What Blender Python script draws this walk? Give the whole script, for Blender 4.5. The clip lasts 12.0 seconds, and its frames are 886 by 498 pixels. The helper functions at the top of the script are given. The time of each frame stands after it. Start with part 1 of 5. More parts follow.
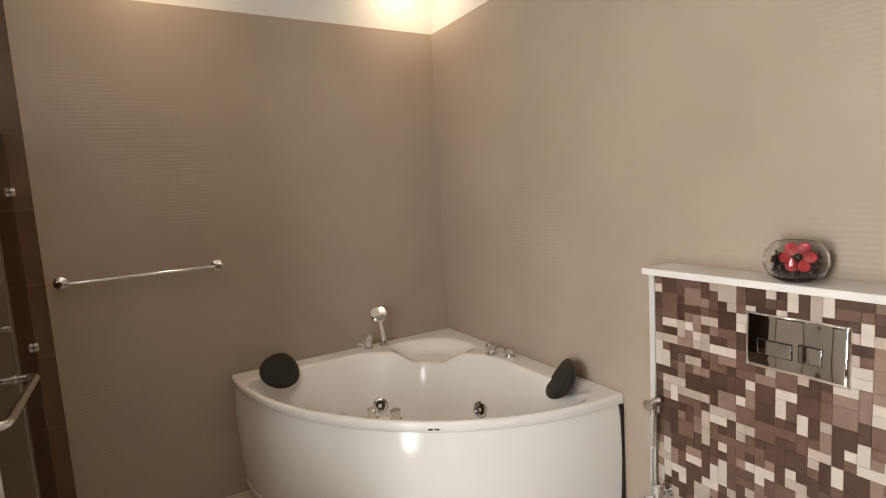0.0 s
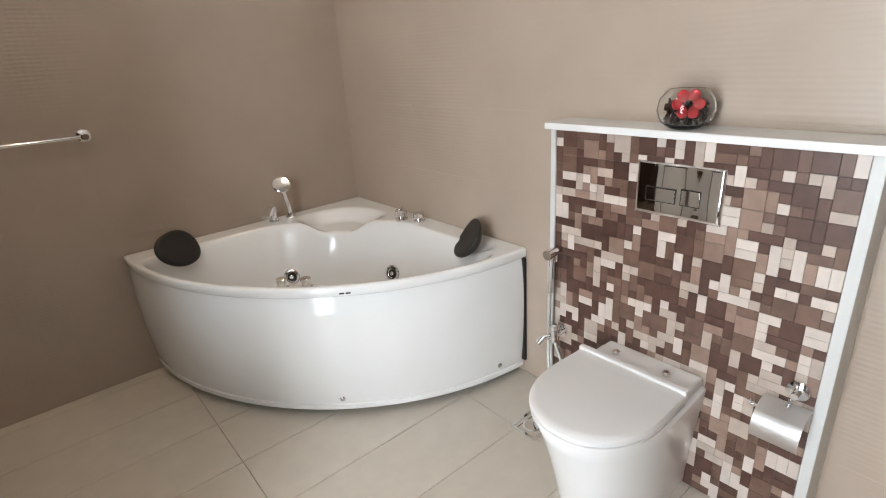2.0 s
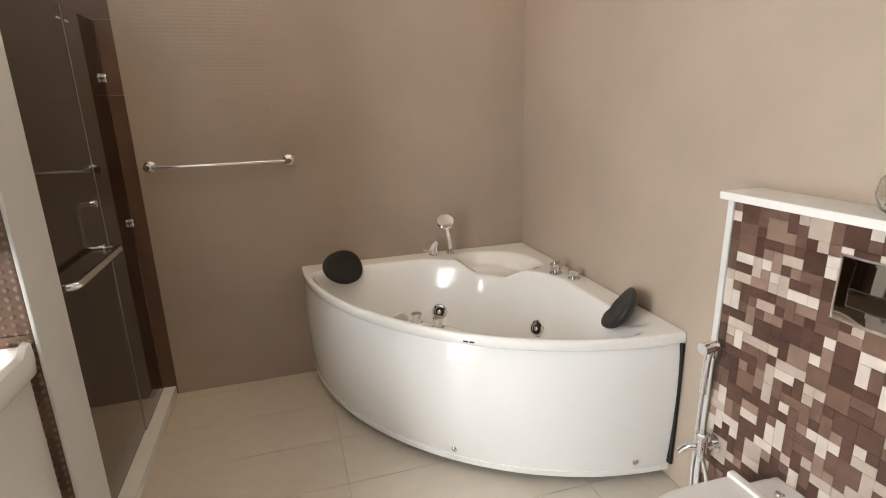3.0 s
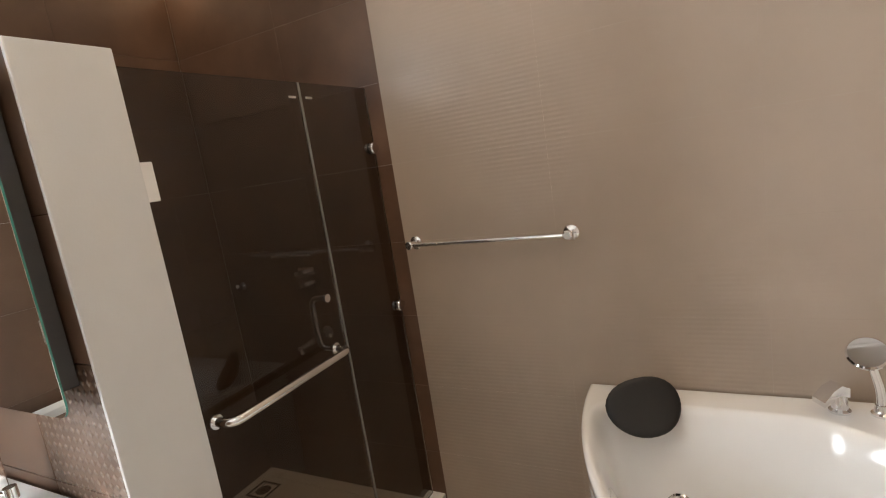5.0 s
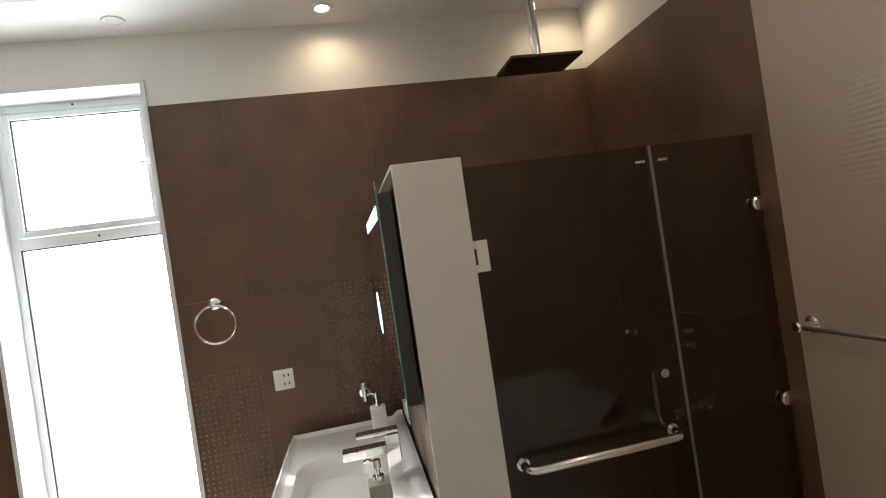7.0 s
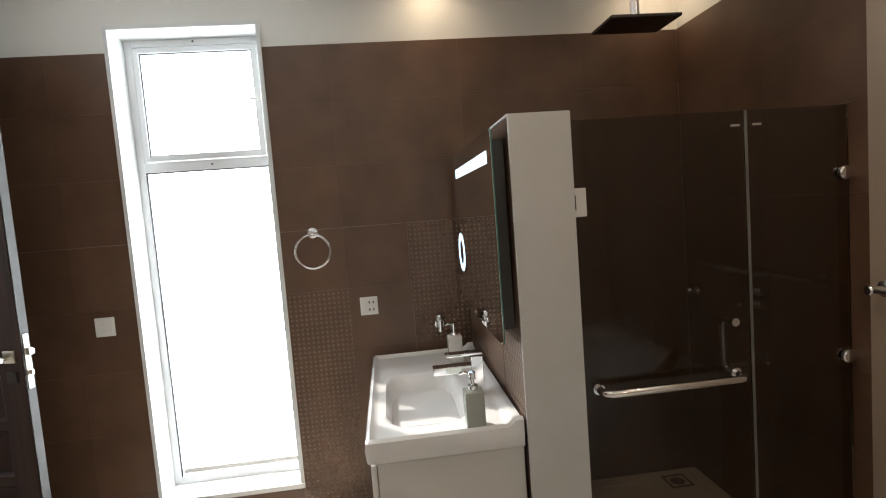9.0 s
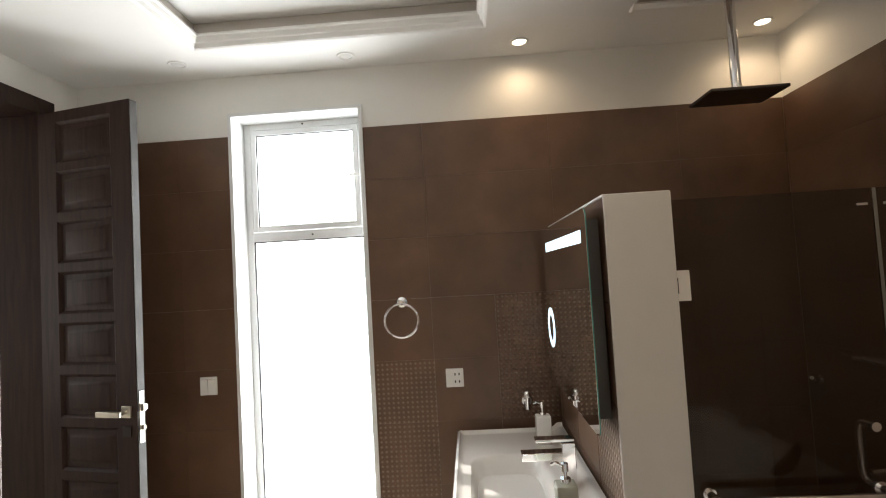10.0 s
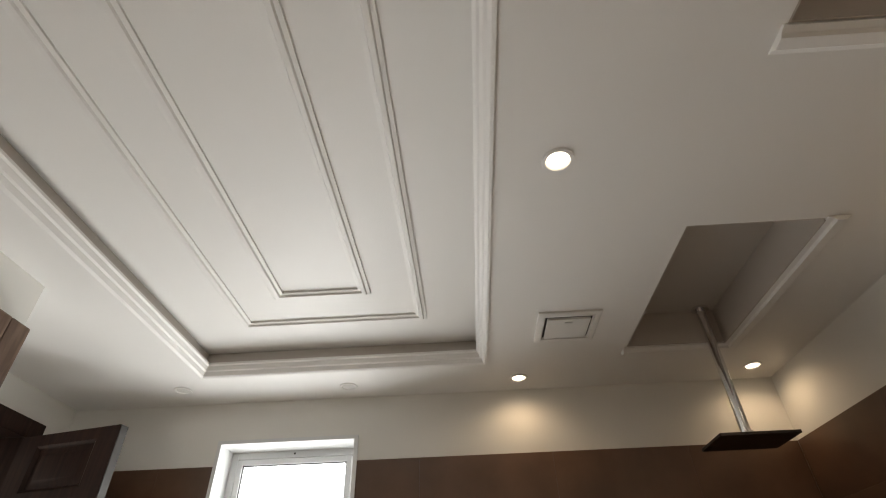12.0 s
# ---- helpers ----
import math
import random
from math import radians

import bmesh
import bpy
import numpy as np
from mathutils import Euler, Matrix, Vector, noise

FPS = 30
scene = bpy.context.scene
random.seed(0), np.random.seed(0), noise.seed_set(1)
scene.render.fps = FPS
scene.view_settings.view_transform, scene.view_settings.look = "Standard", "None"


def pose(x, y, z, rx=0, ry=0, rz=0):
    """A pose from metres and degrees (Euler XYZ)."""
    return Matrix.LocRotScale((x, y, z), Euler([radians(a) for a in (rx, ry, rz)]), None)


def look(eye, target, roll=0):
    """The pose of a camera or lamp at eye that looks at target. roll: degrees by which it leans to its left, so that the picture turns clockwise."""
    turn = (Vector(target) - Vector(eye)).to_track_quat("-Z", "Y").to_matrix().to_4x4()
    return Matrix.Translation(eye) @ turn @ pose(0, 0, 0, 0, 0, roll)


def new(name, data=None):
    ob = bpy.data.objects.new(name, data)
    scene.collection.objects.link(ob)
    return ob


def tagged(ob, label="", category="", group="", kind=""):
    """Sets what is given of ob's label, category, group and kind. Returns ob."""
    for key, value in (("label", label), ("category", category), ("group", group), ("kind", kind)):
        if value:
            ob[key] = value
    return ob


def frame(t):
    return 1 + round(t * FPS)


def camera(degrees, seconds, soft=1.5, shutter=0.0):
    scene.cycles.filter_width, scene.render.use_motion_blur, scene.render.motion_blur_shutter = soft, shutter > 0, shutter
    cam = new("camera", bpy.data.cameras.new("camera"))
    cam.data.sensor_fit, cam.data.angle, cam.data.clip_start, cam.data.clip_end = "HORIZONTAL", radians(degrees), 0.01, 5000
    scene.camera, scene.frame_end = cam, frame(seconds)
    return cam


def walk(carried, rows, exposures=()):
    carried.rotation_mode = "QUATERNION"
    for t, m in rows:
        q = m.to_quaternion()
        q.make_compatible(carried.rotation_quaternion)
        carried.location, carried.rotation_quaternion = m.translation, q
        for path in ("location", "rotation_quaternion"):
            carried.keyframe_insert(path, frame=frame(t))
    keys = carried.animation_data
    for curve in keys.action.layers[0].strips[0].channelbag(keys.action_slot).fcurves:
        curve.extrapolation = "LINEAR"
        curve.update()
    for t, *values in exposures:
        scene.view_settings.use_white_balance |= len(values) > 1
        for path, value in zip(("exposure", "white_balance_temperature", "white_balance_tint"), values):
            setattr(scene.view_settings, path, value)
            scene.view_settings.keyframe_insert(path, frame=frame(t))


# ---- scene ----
# ================= camera =================
cam = camera(81.5, 12.0, soft=1.1)
PATH = [
    (0, (1.406, -0.039, 1.419), (2.409, 1.677, 1.196), -3.5),
    (0.5, (1.445, -0.039, 1.386), (2.642, 1.531, 1.063), -4.4),
    (1, (1.403, -0.025, 1.368), (2.645, 1.43, 0.785), -4.8),
    (1.5, (1.444, -0.027, 1.351), (2.663, 1.389, 0.637), -4.8),
    (2, (1.451, -0.028, 1.366), (2.627, 1.424, 0.651), -3.9),
    (2.5, (1.605, -0.056, 1.359), (2.321, 1.704, 0.736), -4.0),
    (2.7, (1.629, -0.061, 1.361), (2.255, 1.748, 0.78), -2.8),
    (4.3, (2.017, 0.503, 1.447), (1.927, 2.45, 1.001), -6.3),
    (4.5, (2.043, 0.619, 1.446), (1.698, 2.543, 1.022), -7.7),
    (5, (2.121, 0.897, 1.436), (1.183, 2.631, 1.097), -8.7),
    (5.5, (2.137, 1.096, 1.43), (0.711, 2.472, 1.156), -9.1),
    (6, (2.163, 1.197, 1.468), (0.371, 2.06, 1.256), -8.9),
    (6.5, (2.288, 1.242, 1.504), (0.334, 1.666, 1.451), -9.3),
    (6.7, (2.349, 1.265, 1.521), (0.383, 1.634, 1.542), -8.9),
    (8.3, (2.485, 1.192, 1.487), (0.523, 1.549, 1.33), -5.1),
    (8.5, (2.502, 1.132, 1.486), (0.54, 1.488, 1.334), -4.8),
    (9, (2.557, 1.032, 1.493), (0.573, 1.238, 1.344), -4.4),
    (9.5, (2.556, 1.008, 1.514), (0.562, 0.943, 1.372), -4.3),
    (10, (2.549, 1.01, 1.558), (0.554, 0.913, 1.657), -3.3),
    (10.5, (2.545, 1.023, 1.598), (0.633, 0.933, 2.179), -2.2),
    (11, (2.568, 1.028, 1.624), (0.836, 0.95, 2.621), -1.5),
    (11.5, (2.571, 1.032, 1.639), (0.973, 0.974, 2.84), -1.8),
    (12, (2.534, 1.05, 1.625), (0.946, 0.993, 2.839), -2.0),
]
walk(cam, [(t, look(eye, target, roll)) for t, eye, target, roll in PATH],
     exposures=[(0, -0.12, 7200, 14), (0.5, -0.02, 6600, 11), (1.5, 0.08, 6300, 11), (2.0, 0.12, 6300, 11), (2.5, 0.16, 6800, 12), (4.5, 0.48, 6600, 12), (5.5, 0.52, 6400, 12), (6.0, 0.50, 6500, 11), (6.5, -0.22, 6600, 11), (8.5, -0.25, 6500, 10), (9.5, -0.28, 6500, 11), (10, -0.3, 6900, 12), (10.5, -0.75, 7100, 13), (11.5, -0.91, 7150, 14), (12, -0.9, 7150, 14)])

# ================= plan =================
W, N, E = 0.0, 2.58, 2.945          # inner faces of the west, north and east walls
S1, S2, JOG = -0.375, -0.98, 1.12   # south wall, south wall of the recess, where they meet
CE, TRAY = 2.639, 2.749               # ceiling and raised ceiling
TOP, TOP_BEIGE = 2.325, 2.305                         # top of the wall tiles
WY0, WY1, WZ0, WZ1 = -0.180, 0.511, 0.185, 2.442   # window opening
PX, PY0, PY1, PZ = 1.032, 1.410, 1.605, 1.764        # half-height partition
GX = 0.985                          # shower glass

# ================= light =================
world = bpy.data.worlds.new("sky")
scene.world = world
world.use_nodes = True
wn = world.node_tree.nodes
sky = wn.new("ShaderNodeTexSky")
sky.sky_type = "NISHITA"
sky.sun_disc = False
sky.sun_elevation = radians(43.5)
sky.sun_rotation = radians(225)
wn["Background"].inputs["Strength"].default_value = 0.12
world.node_tree.links.new(sky.outputs["Color"], wn["Background"].inputs["Color"])

sun = new("sun", bpy.data.lights.new("sun", "SUN"))
sun.data.energy, sun.data.angle, sun.data.color = 5.0, radians(0.5), (1.0, 0.95, 0.88)
sun.matrix_world = look((-3, -3, 4.03), (0, 0, 0))

window_light = new("window_light", bpy.data.lights.new("window_light", "AREA"))
window_light.data.shape, window_light.data.size, window_light.data.size_y = "RECTANGLE", WY1 - WY0 - 0.06, WZ1 - WZ0 - 0.1
window_light.data.energy, window_light.data.color = 58.0, (0.88, 0.95, 1.0)
window_light.matrix_world = look((-0.22, (WY0 + WY1) / 2, (WZ0 + WZ1) / 2), (2, (WY0 + WY1) / 2, (WZ0 + WZ1) / 2))

# added fill through the doorway; no window is known in the next room
hall_fill = new("hall_fill_light", bpy.data.lights.new("hall_fill_light", "AREA"))
hall_fill.data.shape, hall_fill.data.size, hall_fill.data.size_y = "RECTANGLE", 1.7, 1.25
hall_fill.data.energy, hall_fill.data.color = 10.0, (0.95, 0.97, 1.0)
hall_fill.matrix_world = look((0.75, -3.2, 1.55), (0.75, 0, 1.55))

LAMPS_ON = [(0.145, 1.311), (0.156, 2.428), (1.57, 1.33), (1.50, 2.42), (2.74, 2.42)]
LAMPS_OFF = [(0.188, -0.331), (0.139, 0.476)]
for lx, ly in LAMPS_ON:
    lamp = new("downlight_beam", bpy.data.lights.new("downlight_beam", "SPOT"))
    lamp.data.energy, lamp.data.color = (9.5 if lx > 0.5 else 5.0), (1.0, 0.76, 0.50)
    lamp.data.spot_size, lamp.data.spot_blend, lamp.data.shadow_soft_size = radians(162), 0.8, 0.03
    lamp.location = (lx, ly, CE - 0.012)


# ================= materials =================
def mat(name, color, rough=0.5, metal=0.0, var=0.06, scale=6.0, grain=0.0, gscale=180.0, bump=0.0, rvar=0.0, per_piece=0.0, coat=0.0):
    m = bpy.data.materials.new(name)
    m.use_nodes = True
    nt, p = m.node_tree, m.node_tree.nodes["Principled BSDF"]
    p.inputs["Roughness"].default_value, p.inputs["Metallic"].default_value = rough, metal
    p.inputs["Coat Weight"].default_value = coat
    L = nt.links.new
    co = nt.nodes.new("ShaderNodeTexCoord")
    geo = nt.nodes.new("ShaderNodeNewGeometry")
    big = nt.nodes.new("ShaderNodeTexNoise")
    big.inputs["Scale"].default_value, big.inputs["Detail"].default_value = scale, 5
    L(geo.outputs["Position"], big.inputs["Vector"])
    ramp = nt.nodes.new("ShaderNodeValToRGB")
    lo, hi = [max(c * (1 - var), 0) for c in color], [min(c * (1 + var), 1) for c in color]
    ramp.color_ramp.elements[0].position, ramp.color_ramp.elements[1].position = 0.3, 0.7
    ramp.color_ramp.elements[0].color, ramp.color_ramp.elements[1].color = (*lo, 1), (*hi, 1)
    L(big.outputs["Fac"], ramp.inputs["Fac"])
    out = ramp.outputs["Color"]
    if per_piece:
        info = nt.nodes.new("ShaderNodeObjectInfo")
        mr = nt.nodes.new("ShaderNodeMapRange")
        mr.inputs["To Min"].default_value, mr.inputs["To Max"].default_value = 1 - per_piece, 1 + per_piece
        L(info.outputs["Random"], mr.inputs["Value"])
        hsv = nt.nodes.new("ShaderNodeHueSaturation")
        L(mr.outputs["Result"], hsv.inputs["Value"])
        L(out, hsv.inputs["Color"])
        out = hsv.outputs["Color"]
    L(out, p.inputs["Base Color"])
    fine = nt.nodes.new("ShaderNodeTexNoise")
    fine.inputs["Scale"].default_value, fine.inputs["Detail"].default_value = gscale, 3
    L(geo.outputs["Position"], fine.inputs["Vector"])
    if rvar:
        rr = nt.nodes.new("ShaderNodeMapRange")
        rr.inputs["From Min"].default_value, rr.inputs["From Max"].default_value = 0.3, 0.7
        rr.inputs["To Min"].default_value, rr.inputs["To Max"].default_value = max(rough - rvar, 0.02), rough + rvar
        L(big.outputs["Fac"], rr.inputs["Value"])
        L(rr.outputs["Result"], p.inputs["Roughness"])
    if bump:
        b = nt.nodes.new("ShaderNodeBump")
        b.inputs["Strength"].default_value, b.inputs["Distance"].default_value = 1.0, bump
        L(fine.outputs["Fac"], b.inputs["Height"])
        L(b.outputs["Normal"], p.inputs["Normal"])
    return m


def nodes_of(m):
    return m.node_tree, m.node_tree.nodes["Principled BSDF"]


def math_node(nt, op, a, b=None):
    n = nt.nodes.new("ShaderNodeMath")
    n.operation = op
    for k, v in enumerate((a, b)):
        if v is None:
            continue
        if isinstance(v, (int, float)):
            n.inputs[k].default_value = v
        else:
            nt.links.new(v, n.inputs[k])
    return n.outputs[0]


def add_relief(m, kind, depth):
    """Relief moulded into a tile: rows of studs, or woven ripples that fade in and out."""
    nt, p = nodes_of(m)
    geo = nt.nodes.new("ShaderNodeNewGeometry")
    sep = nt.nodes.new("ShaderNodeSeparateXYZ")
    nt.links.new(geo.outputs["Position"], sep.inputs[0])
    along = math_node(nt, "ADD", sep.outputs["X"], sep.outputs["Y"])
    if kind == "studs":
        k = 2 * math.pi / 0.047
        sa = math_node(nt, "SINE", math_node(nt, "MULTIPLY", math_node(nt, "ADD", along, sep.outputs["Z"]), k))
        sb = math_node(nt, "SINE", math_node(nt, "MULTIPLY", math_node(nt, "SUBTRACT", along, sep.outputs["Z"]), k))
        h = math_node(nt, "POWER", math_node(nt, "MAXIMUM", math_node(nt, "MULTIPLY", sa, sb), 0.0), 1.6)
    else:
        sz = math_node(nt, "SINE", math_node(nt, "MULTIPLY", sep.outputs["Z"], 2 * math.pi / 0.0155))
        sx = math_node(nt, "SINE", math_node(nt, "MULTIPLY", along, 2 * math.pi / 0.027))
        h = math_node(nt, "ADD", sz, math_node(nt, "MULTIPLY", sx, 0.18))
        mask = nt.nodes.new("ShaderNodeTexNoise")
        mask.inputs["Scale"].default_value, mask.inputs["Detail"].default_value = 1.1, 1
        nt.links.new(geo.outputs["Position"], mask.inputs["Vector"])
        mr = nt.nodes.new("ShaderNodeMapRange")
        mr.inputs["From Min"].default_value, mr.inputs["From Max"].default_value = 0.44, 0.66
        nt.links.new(mask.outputs["Fac"], mr.inputs["Value"])
        h = math_node(nt, "MULTIPLY", h, mr.outputs["Result"])
    if kind == "studs":
        # stud tops mixed paler: window glints on the relief put into the colour
        mix = nt.nodes.new("ShaderNodeMix")
        mix.data_type = "RGBA"
        nt.links.new(math_node(nt, "MULTIPLY", h, 0.55), mix.inputs["Factor"])
        nt.links.new(p.inputs["Base Color"].links[0].from_socket, mix.inputs["A"])
        mix.inputs["B"].default_value = (0.34, 0.27, 0.20, 1)
        nt.links.new(mix.outputs["Result"], p.inputs["Base Color"])
    b = nt.nodes.new("ShaderNodeBump")
    b.inputs["Strength"].default_value, b.inputs["Distance"].default_value = 1.0, depth
    nt.links.new(h, b.inputs["Height"])
    if p.inputs["Normal"].links:
        nt.links.new(p.inputs["Normal"].links[0].from_socket, b.inputs["Normal"])
    nt.links.new(b.outputs["Normal"], p.inputs["Normal"])
    return m


def wood(name, dark, light, rough, stretch):
    m = bpy.data.materials.new(name)
    m.use_nodes = True
    nt, p = nodes_of(m)
    geo = nt.nodes.new("ShaderNodeNewGeometry")
    mp = nt.nodes.new("ShaderNodeMapping")
    mp.inputs["Scale"].default_value = stretch
    nt.links.new(geo.outputs["Position"], mp.inputs["Vector"])
    n1 = nt.nodes.new("ShaderNodeTexNoise")
    n1.inputs["Scale"].default_value, n1.inputs["Detail"].default_value, n1.inputs["Distortion"].default_value = 5, 7, 0.6
    nt.links.new(mp.outputs["Vector"], n1.inputs["Vector"])
    ramp = nt.nodes.new("ShaderNodeValToRGB")
    ramp.color_ramp.elements[0].position, ramp.color_ramp.elements[1].position = 0.35, 0.68
    ramp.color_ramp.elements[0].color, ramp.color_ramp.elements[1].color = (*dark, 1), (*light, 1)
    nt.links.new(n1.outputs["Fac"], ramp.inputs["Fac"])
    nt.links.new(ramp.outputs["Color"], p.inputs["Base Color"])
    p.inputs["Roughness"].default_value = rough
    b = nt.nodes.new("ShaderNodeBump")
    b.inputs["Strength"].default_value, b.inputs["Distance"].default_value = 0.5, 0.001
    nt.links.new(n1.outputs["Fac"], b.inputs["Height"])
    nt.links.new(b.outputs["Normal"], p.inputs["Normal"])
    return m


def clear_glass(name, color, rough=0.0, ior=1.45):
    m = bpy.data.materials.new(name)
    m.use_nodes = True
    _, p = nodes_of(m)
    p.inputs["Base Color"].default_value = (*color, 1)
    p.inputs["Transmission Weight"].default_value = 1.0
    p.inputs["Roughness"].default_value, p.inputs["IOR"].default_value = rough, ior
    return m


def glow(name, color, strength):
    m = bpy.data.materials.new(name)
    m.use_nodes = True
    _, p = nodes_of(m)
    p.inputs["Emission Color"].default_value, p.inputs["Emission Strength"].default_value = (*color, 1), strength
    p.inputs["Base Color"].default_value = (*color, 1)
    return m


paint = mat("white_wall_paint", (0.80, 0.79, 0.75), 0.6, var=0.02, scale=2, bump=0.0004, gscale=260)
ceiling_paint = mat("ceiling_paint", (0.82, 0.81, 0.785), 0.55, var=0.015, scale=1.5, bump=0.0003, gscale=220)
grout_dark = mat("brown_grout", (0.100, 0.058, 0.037), 0.85, var=0.1, scale=20)
grout_beige = mat("beige_grout", (0.40, 0.34, 0.285), 0.85, var=0.06, scale=20)
tile_dark = mat("brown_wall_tile", (0.130, 0.071, 0.0425), 0.36, var=0.20, scale=5, bump=0.0001, gscale=300, rvar=0.07, per_piece=0.06)
tile_stud = add_relief(mat("studded_brown_wall_tile", (0.130, 0.071, 0.0425), 0.34, var=0.18, scale=5, per_piece=0.05), "studs", 0.004)
tile_beige = add_relief(mat("beige_wall_tile", (0.425, 0.342, 0.272), 0.34, var=0.05, scale=3, rvar=0.05, per_piece=0.0), "ripples", 0.00022)
floor_mat = mat("beige_floor_tile", (0.58, 0.52, 0.44), 0.34, var=0.035, scale=14, bump=0.0002, gscale=240, rvar=0.0, per_piece=0.012)
grout_floor = mat("floor_grout", (0.43, 0.375, 0.31), 0.9, var=0.1, scale=25)
acrylic = mat("white_acrylic", (0.87, 0.865, 0.85), 0.12, var=0.012, scale=3, coat=0.5)
ceramic = mat("white_ceramic", (0.80, 0.79, 0.775), 0.10, var=0.012, scale=4, coat=0.4)
seat_plastic = mat("white_seat_plastic", (0.78, 0.765, 0.75), 0.22, var=0.01, scale=4)
white_plastic = mat("white_plastic", (0.78, 0.77, 0.74), 0.3, var=0.015, scale=8)
white_lacquer = mat("white_lacquer", (0.66, 0.64, 0.60), 0.28, var=0.02, scale=3)
trim_white = mat("white_edge_paint", (0.60, 0.595, 0.575), 0.42, var=0.025, scale=5, bump=0.0002)
stone_white = mat("white_stone", (0.76, 0.745, 0.72), 0.22, var=0.04, scale=7)
chrome = mat("chrome", (0.82, 0.82, 0.83), 0.08, 1.0, var=0.02, scale=20, rvar=0.03)
box_grey = mat("grey_metal_box", (0.055, 0.052, 0.05), 0.45, 0.0, var=0.05, scale=15)
satin_chrome = mat("satin_chrome", (0.90, 0.90, 0.90), 0.2, 1.0, var=0.02, scale=20, rvar=0.04)
polished = mat("polished_chrome", (0.84, 0.84, 0.85), 0.03, 1.0, var=0.01, scale=20)
steel = mat("brushed_steel", (0.62, 0.61, 0.60), 0.28, 1.0, var=0.05, scale=30)
lock_brass = mat("satin_nickel", (0.70, 0.66, 0.58), 0.3, 1.0, var=0.05, scale=30)
black_foam = mat("black_foam", (0.012, 0.011, 0.011), 0.5, var=0.1, scale=30, bump=0.0003)
# rubber parts, and black put into gaps that lie in shade
black_gap = mat("black_rubber_and_gap", (0.015, 0.014, 0.014), 0.6, var=0.1, scale=20)
door_wood = wood("dark_stained_wood", (0.024, 0.011, 0.008), (0.048, 0.023, 0.016), 0.5, (9, 9, 0.7))
door_wood.node_tree.nodes["Principled BSDF"].inputs["Specular IOR Level"].default_value = 0.25
door_edge = mat("grey_door_edge", (0.06, 0.057, 0.055), 0.5, var=0.15, scale=12)
brown_wood = wood("brown_wood", (0.085, 0.048, 0.03), (0.20, 0.125, 0.082), 0.45, (7, 7, 0.9))
mirror_mat = mat("mirror_silver", (0.86, 0.88, 0.87), 0.015, 1.0, var=0.0)
mirror_edge = mat("green_glass_edge", (0.07, 0.25, 0.21), 0.15, var=0.05, scale=10)
led_white = glow("mirror_led", (0.66, 0.86, 1.0), 1.7)
lamp_glow = glow("downlight_glow", (1.0, 0.88, 0.70), 14.0)
lamp_dull = mat("unlit_downlight", (0.70, 0.69, 0.67), 0.35, var=0.02, scale=10)
dark_metal = mat("dark_metal", (0.05, 0.043, 0.04), 0.35, 0.7, var=0.1, scale=10)
# tint deeper than the glass's own, carrying the dimness of the shower behind
shower_glass = clear_glass("darkened_shower_glass", (0.40, 0.372, 0.348), ior=1.40)
pane_glass = clear_glass("window_glass", (0.97, 0.99, 0.98))
vase_glass = clear_glass("vase_glass", (0.97, 0.97, 0.97))
red_petal = mat("red_petal", (0.62, 0.025, 0.03), 0.3, var=0.15, scale=40)
dark_fill = mat("dark_dried_petals", (0.045, 0.014, 0.012), 0.6, var=0.5, scale=60, bump=0.002, gscale=90)
frame_white = mat("white_window_frame", (0.74, 0.75, 0.75), 0.35, var=0.015, scale=6)
mosaic_mats = [
    mat("dark_brown_mosaic", (0.088, 0.045, 0.033), 0.3, var=0.18, scale=30, per_piece=0.16),
    mat("mid_brown_mosaic", (0.15, 0.087, 0.063), 0.3, var=0.15, scale=30, per_piece=0.14),
    mat("rose_brown_mosaic", (0.26, 0.172, 0.132), 0.3, var=0.12, scale=30, per_piece=0.12),
    mat("beige_mosaic", (0.46, 0.375, 0.315), 0.3, var=0.08, scale=30, per_piece=0.08),
    mat("cream_mosaic", (0.60, 0.52, 0.46), 0.3, var=0.06, scale=30, per_piece=0.06),
]
# taupe for the linings of the raised fields, darker than the ceiling
field_taupe = mat("taupe_field", (0.50, 0.455, 0.41), 0.6, var=0.02, scale=2, bump=0.0003, gscale=220)
outside_wall = mat("cream_outside_wall", (0.80, 0.72, 0.62), 0.8, var=0.05, scale=2)


# ================= building helpers =================
def link(name, bm, material, smooth=None):
    me = bpy.data.meshes.new(name)
    bm.normal_update()
    crisp = [not e.smooth for e in bm.edges]
    bm.to_mesh(me)
    bm.free()
    me.materials.append(material)
    if smooth is not None:
        for poly in me.polygons:
            poly.use_smooth = True
        me.set_sharp_from_angle(angle=radians(smooth))
        for e, c in zip(me.edges, crisp):
            if c:
                e.use_edge_sharp = True
    return new(name, me)


def structure(name, bm, material, label="", category=""):
    return tagged(link(name, bm, material), label or name.replace("_", " "), category or name.split("_")[0], kind="structure")


def thing(name, place, label, category, group=""):
    ob = new(name)
    ob.empty_display_size = 0.05
    ob.location = place
    return tagged(ob, label, category, group)


def base_of(ob):
    p = Vector((0, 0, 0))
    while ob is not None:
        p = p + ob.location
        ob = ob.parent
    return p


def part(name, bm, material, parent, label="", smooth=35):
    """A mesh in world coordinates becomes a part under a thing or a part."""
    ob = link(name, bm, material, smooth)
    ob.parent = parent
    if parent.type == "EMPTY":
        ob.matrix_parent_inverse = Matrix.Translation(-base_of(parent))
    if label:
        ob["label"] = label
    return ob


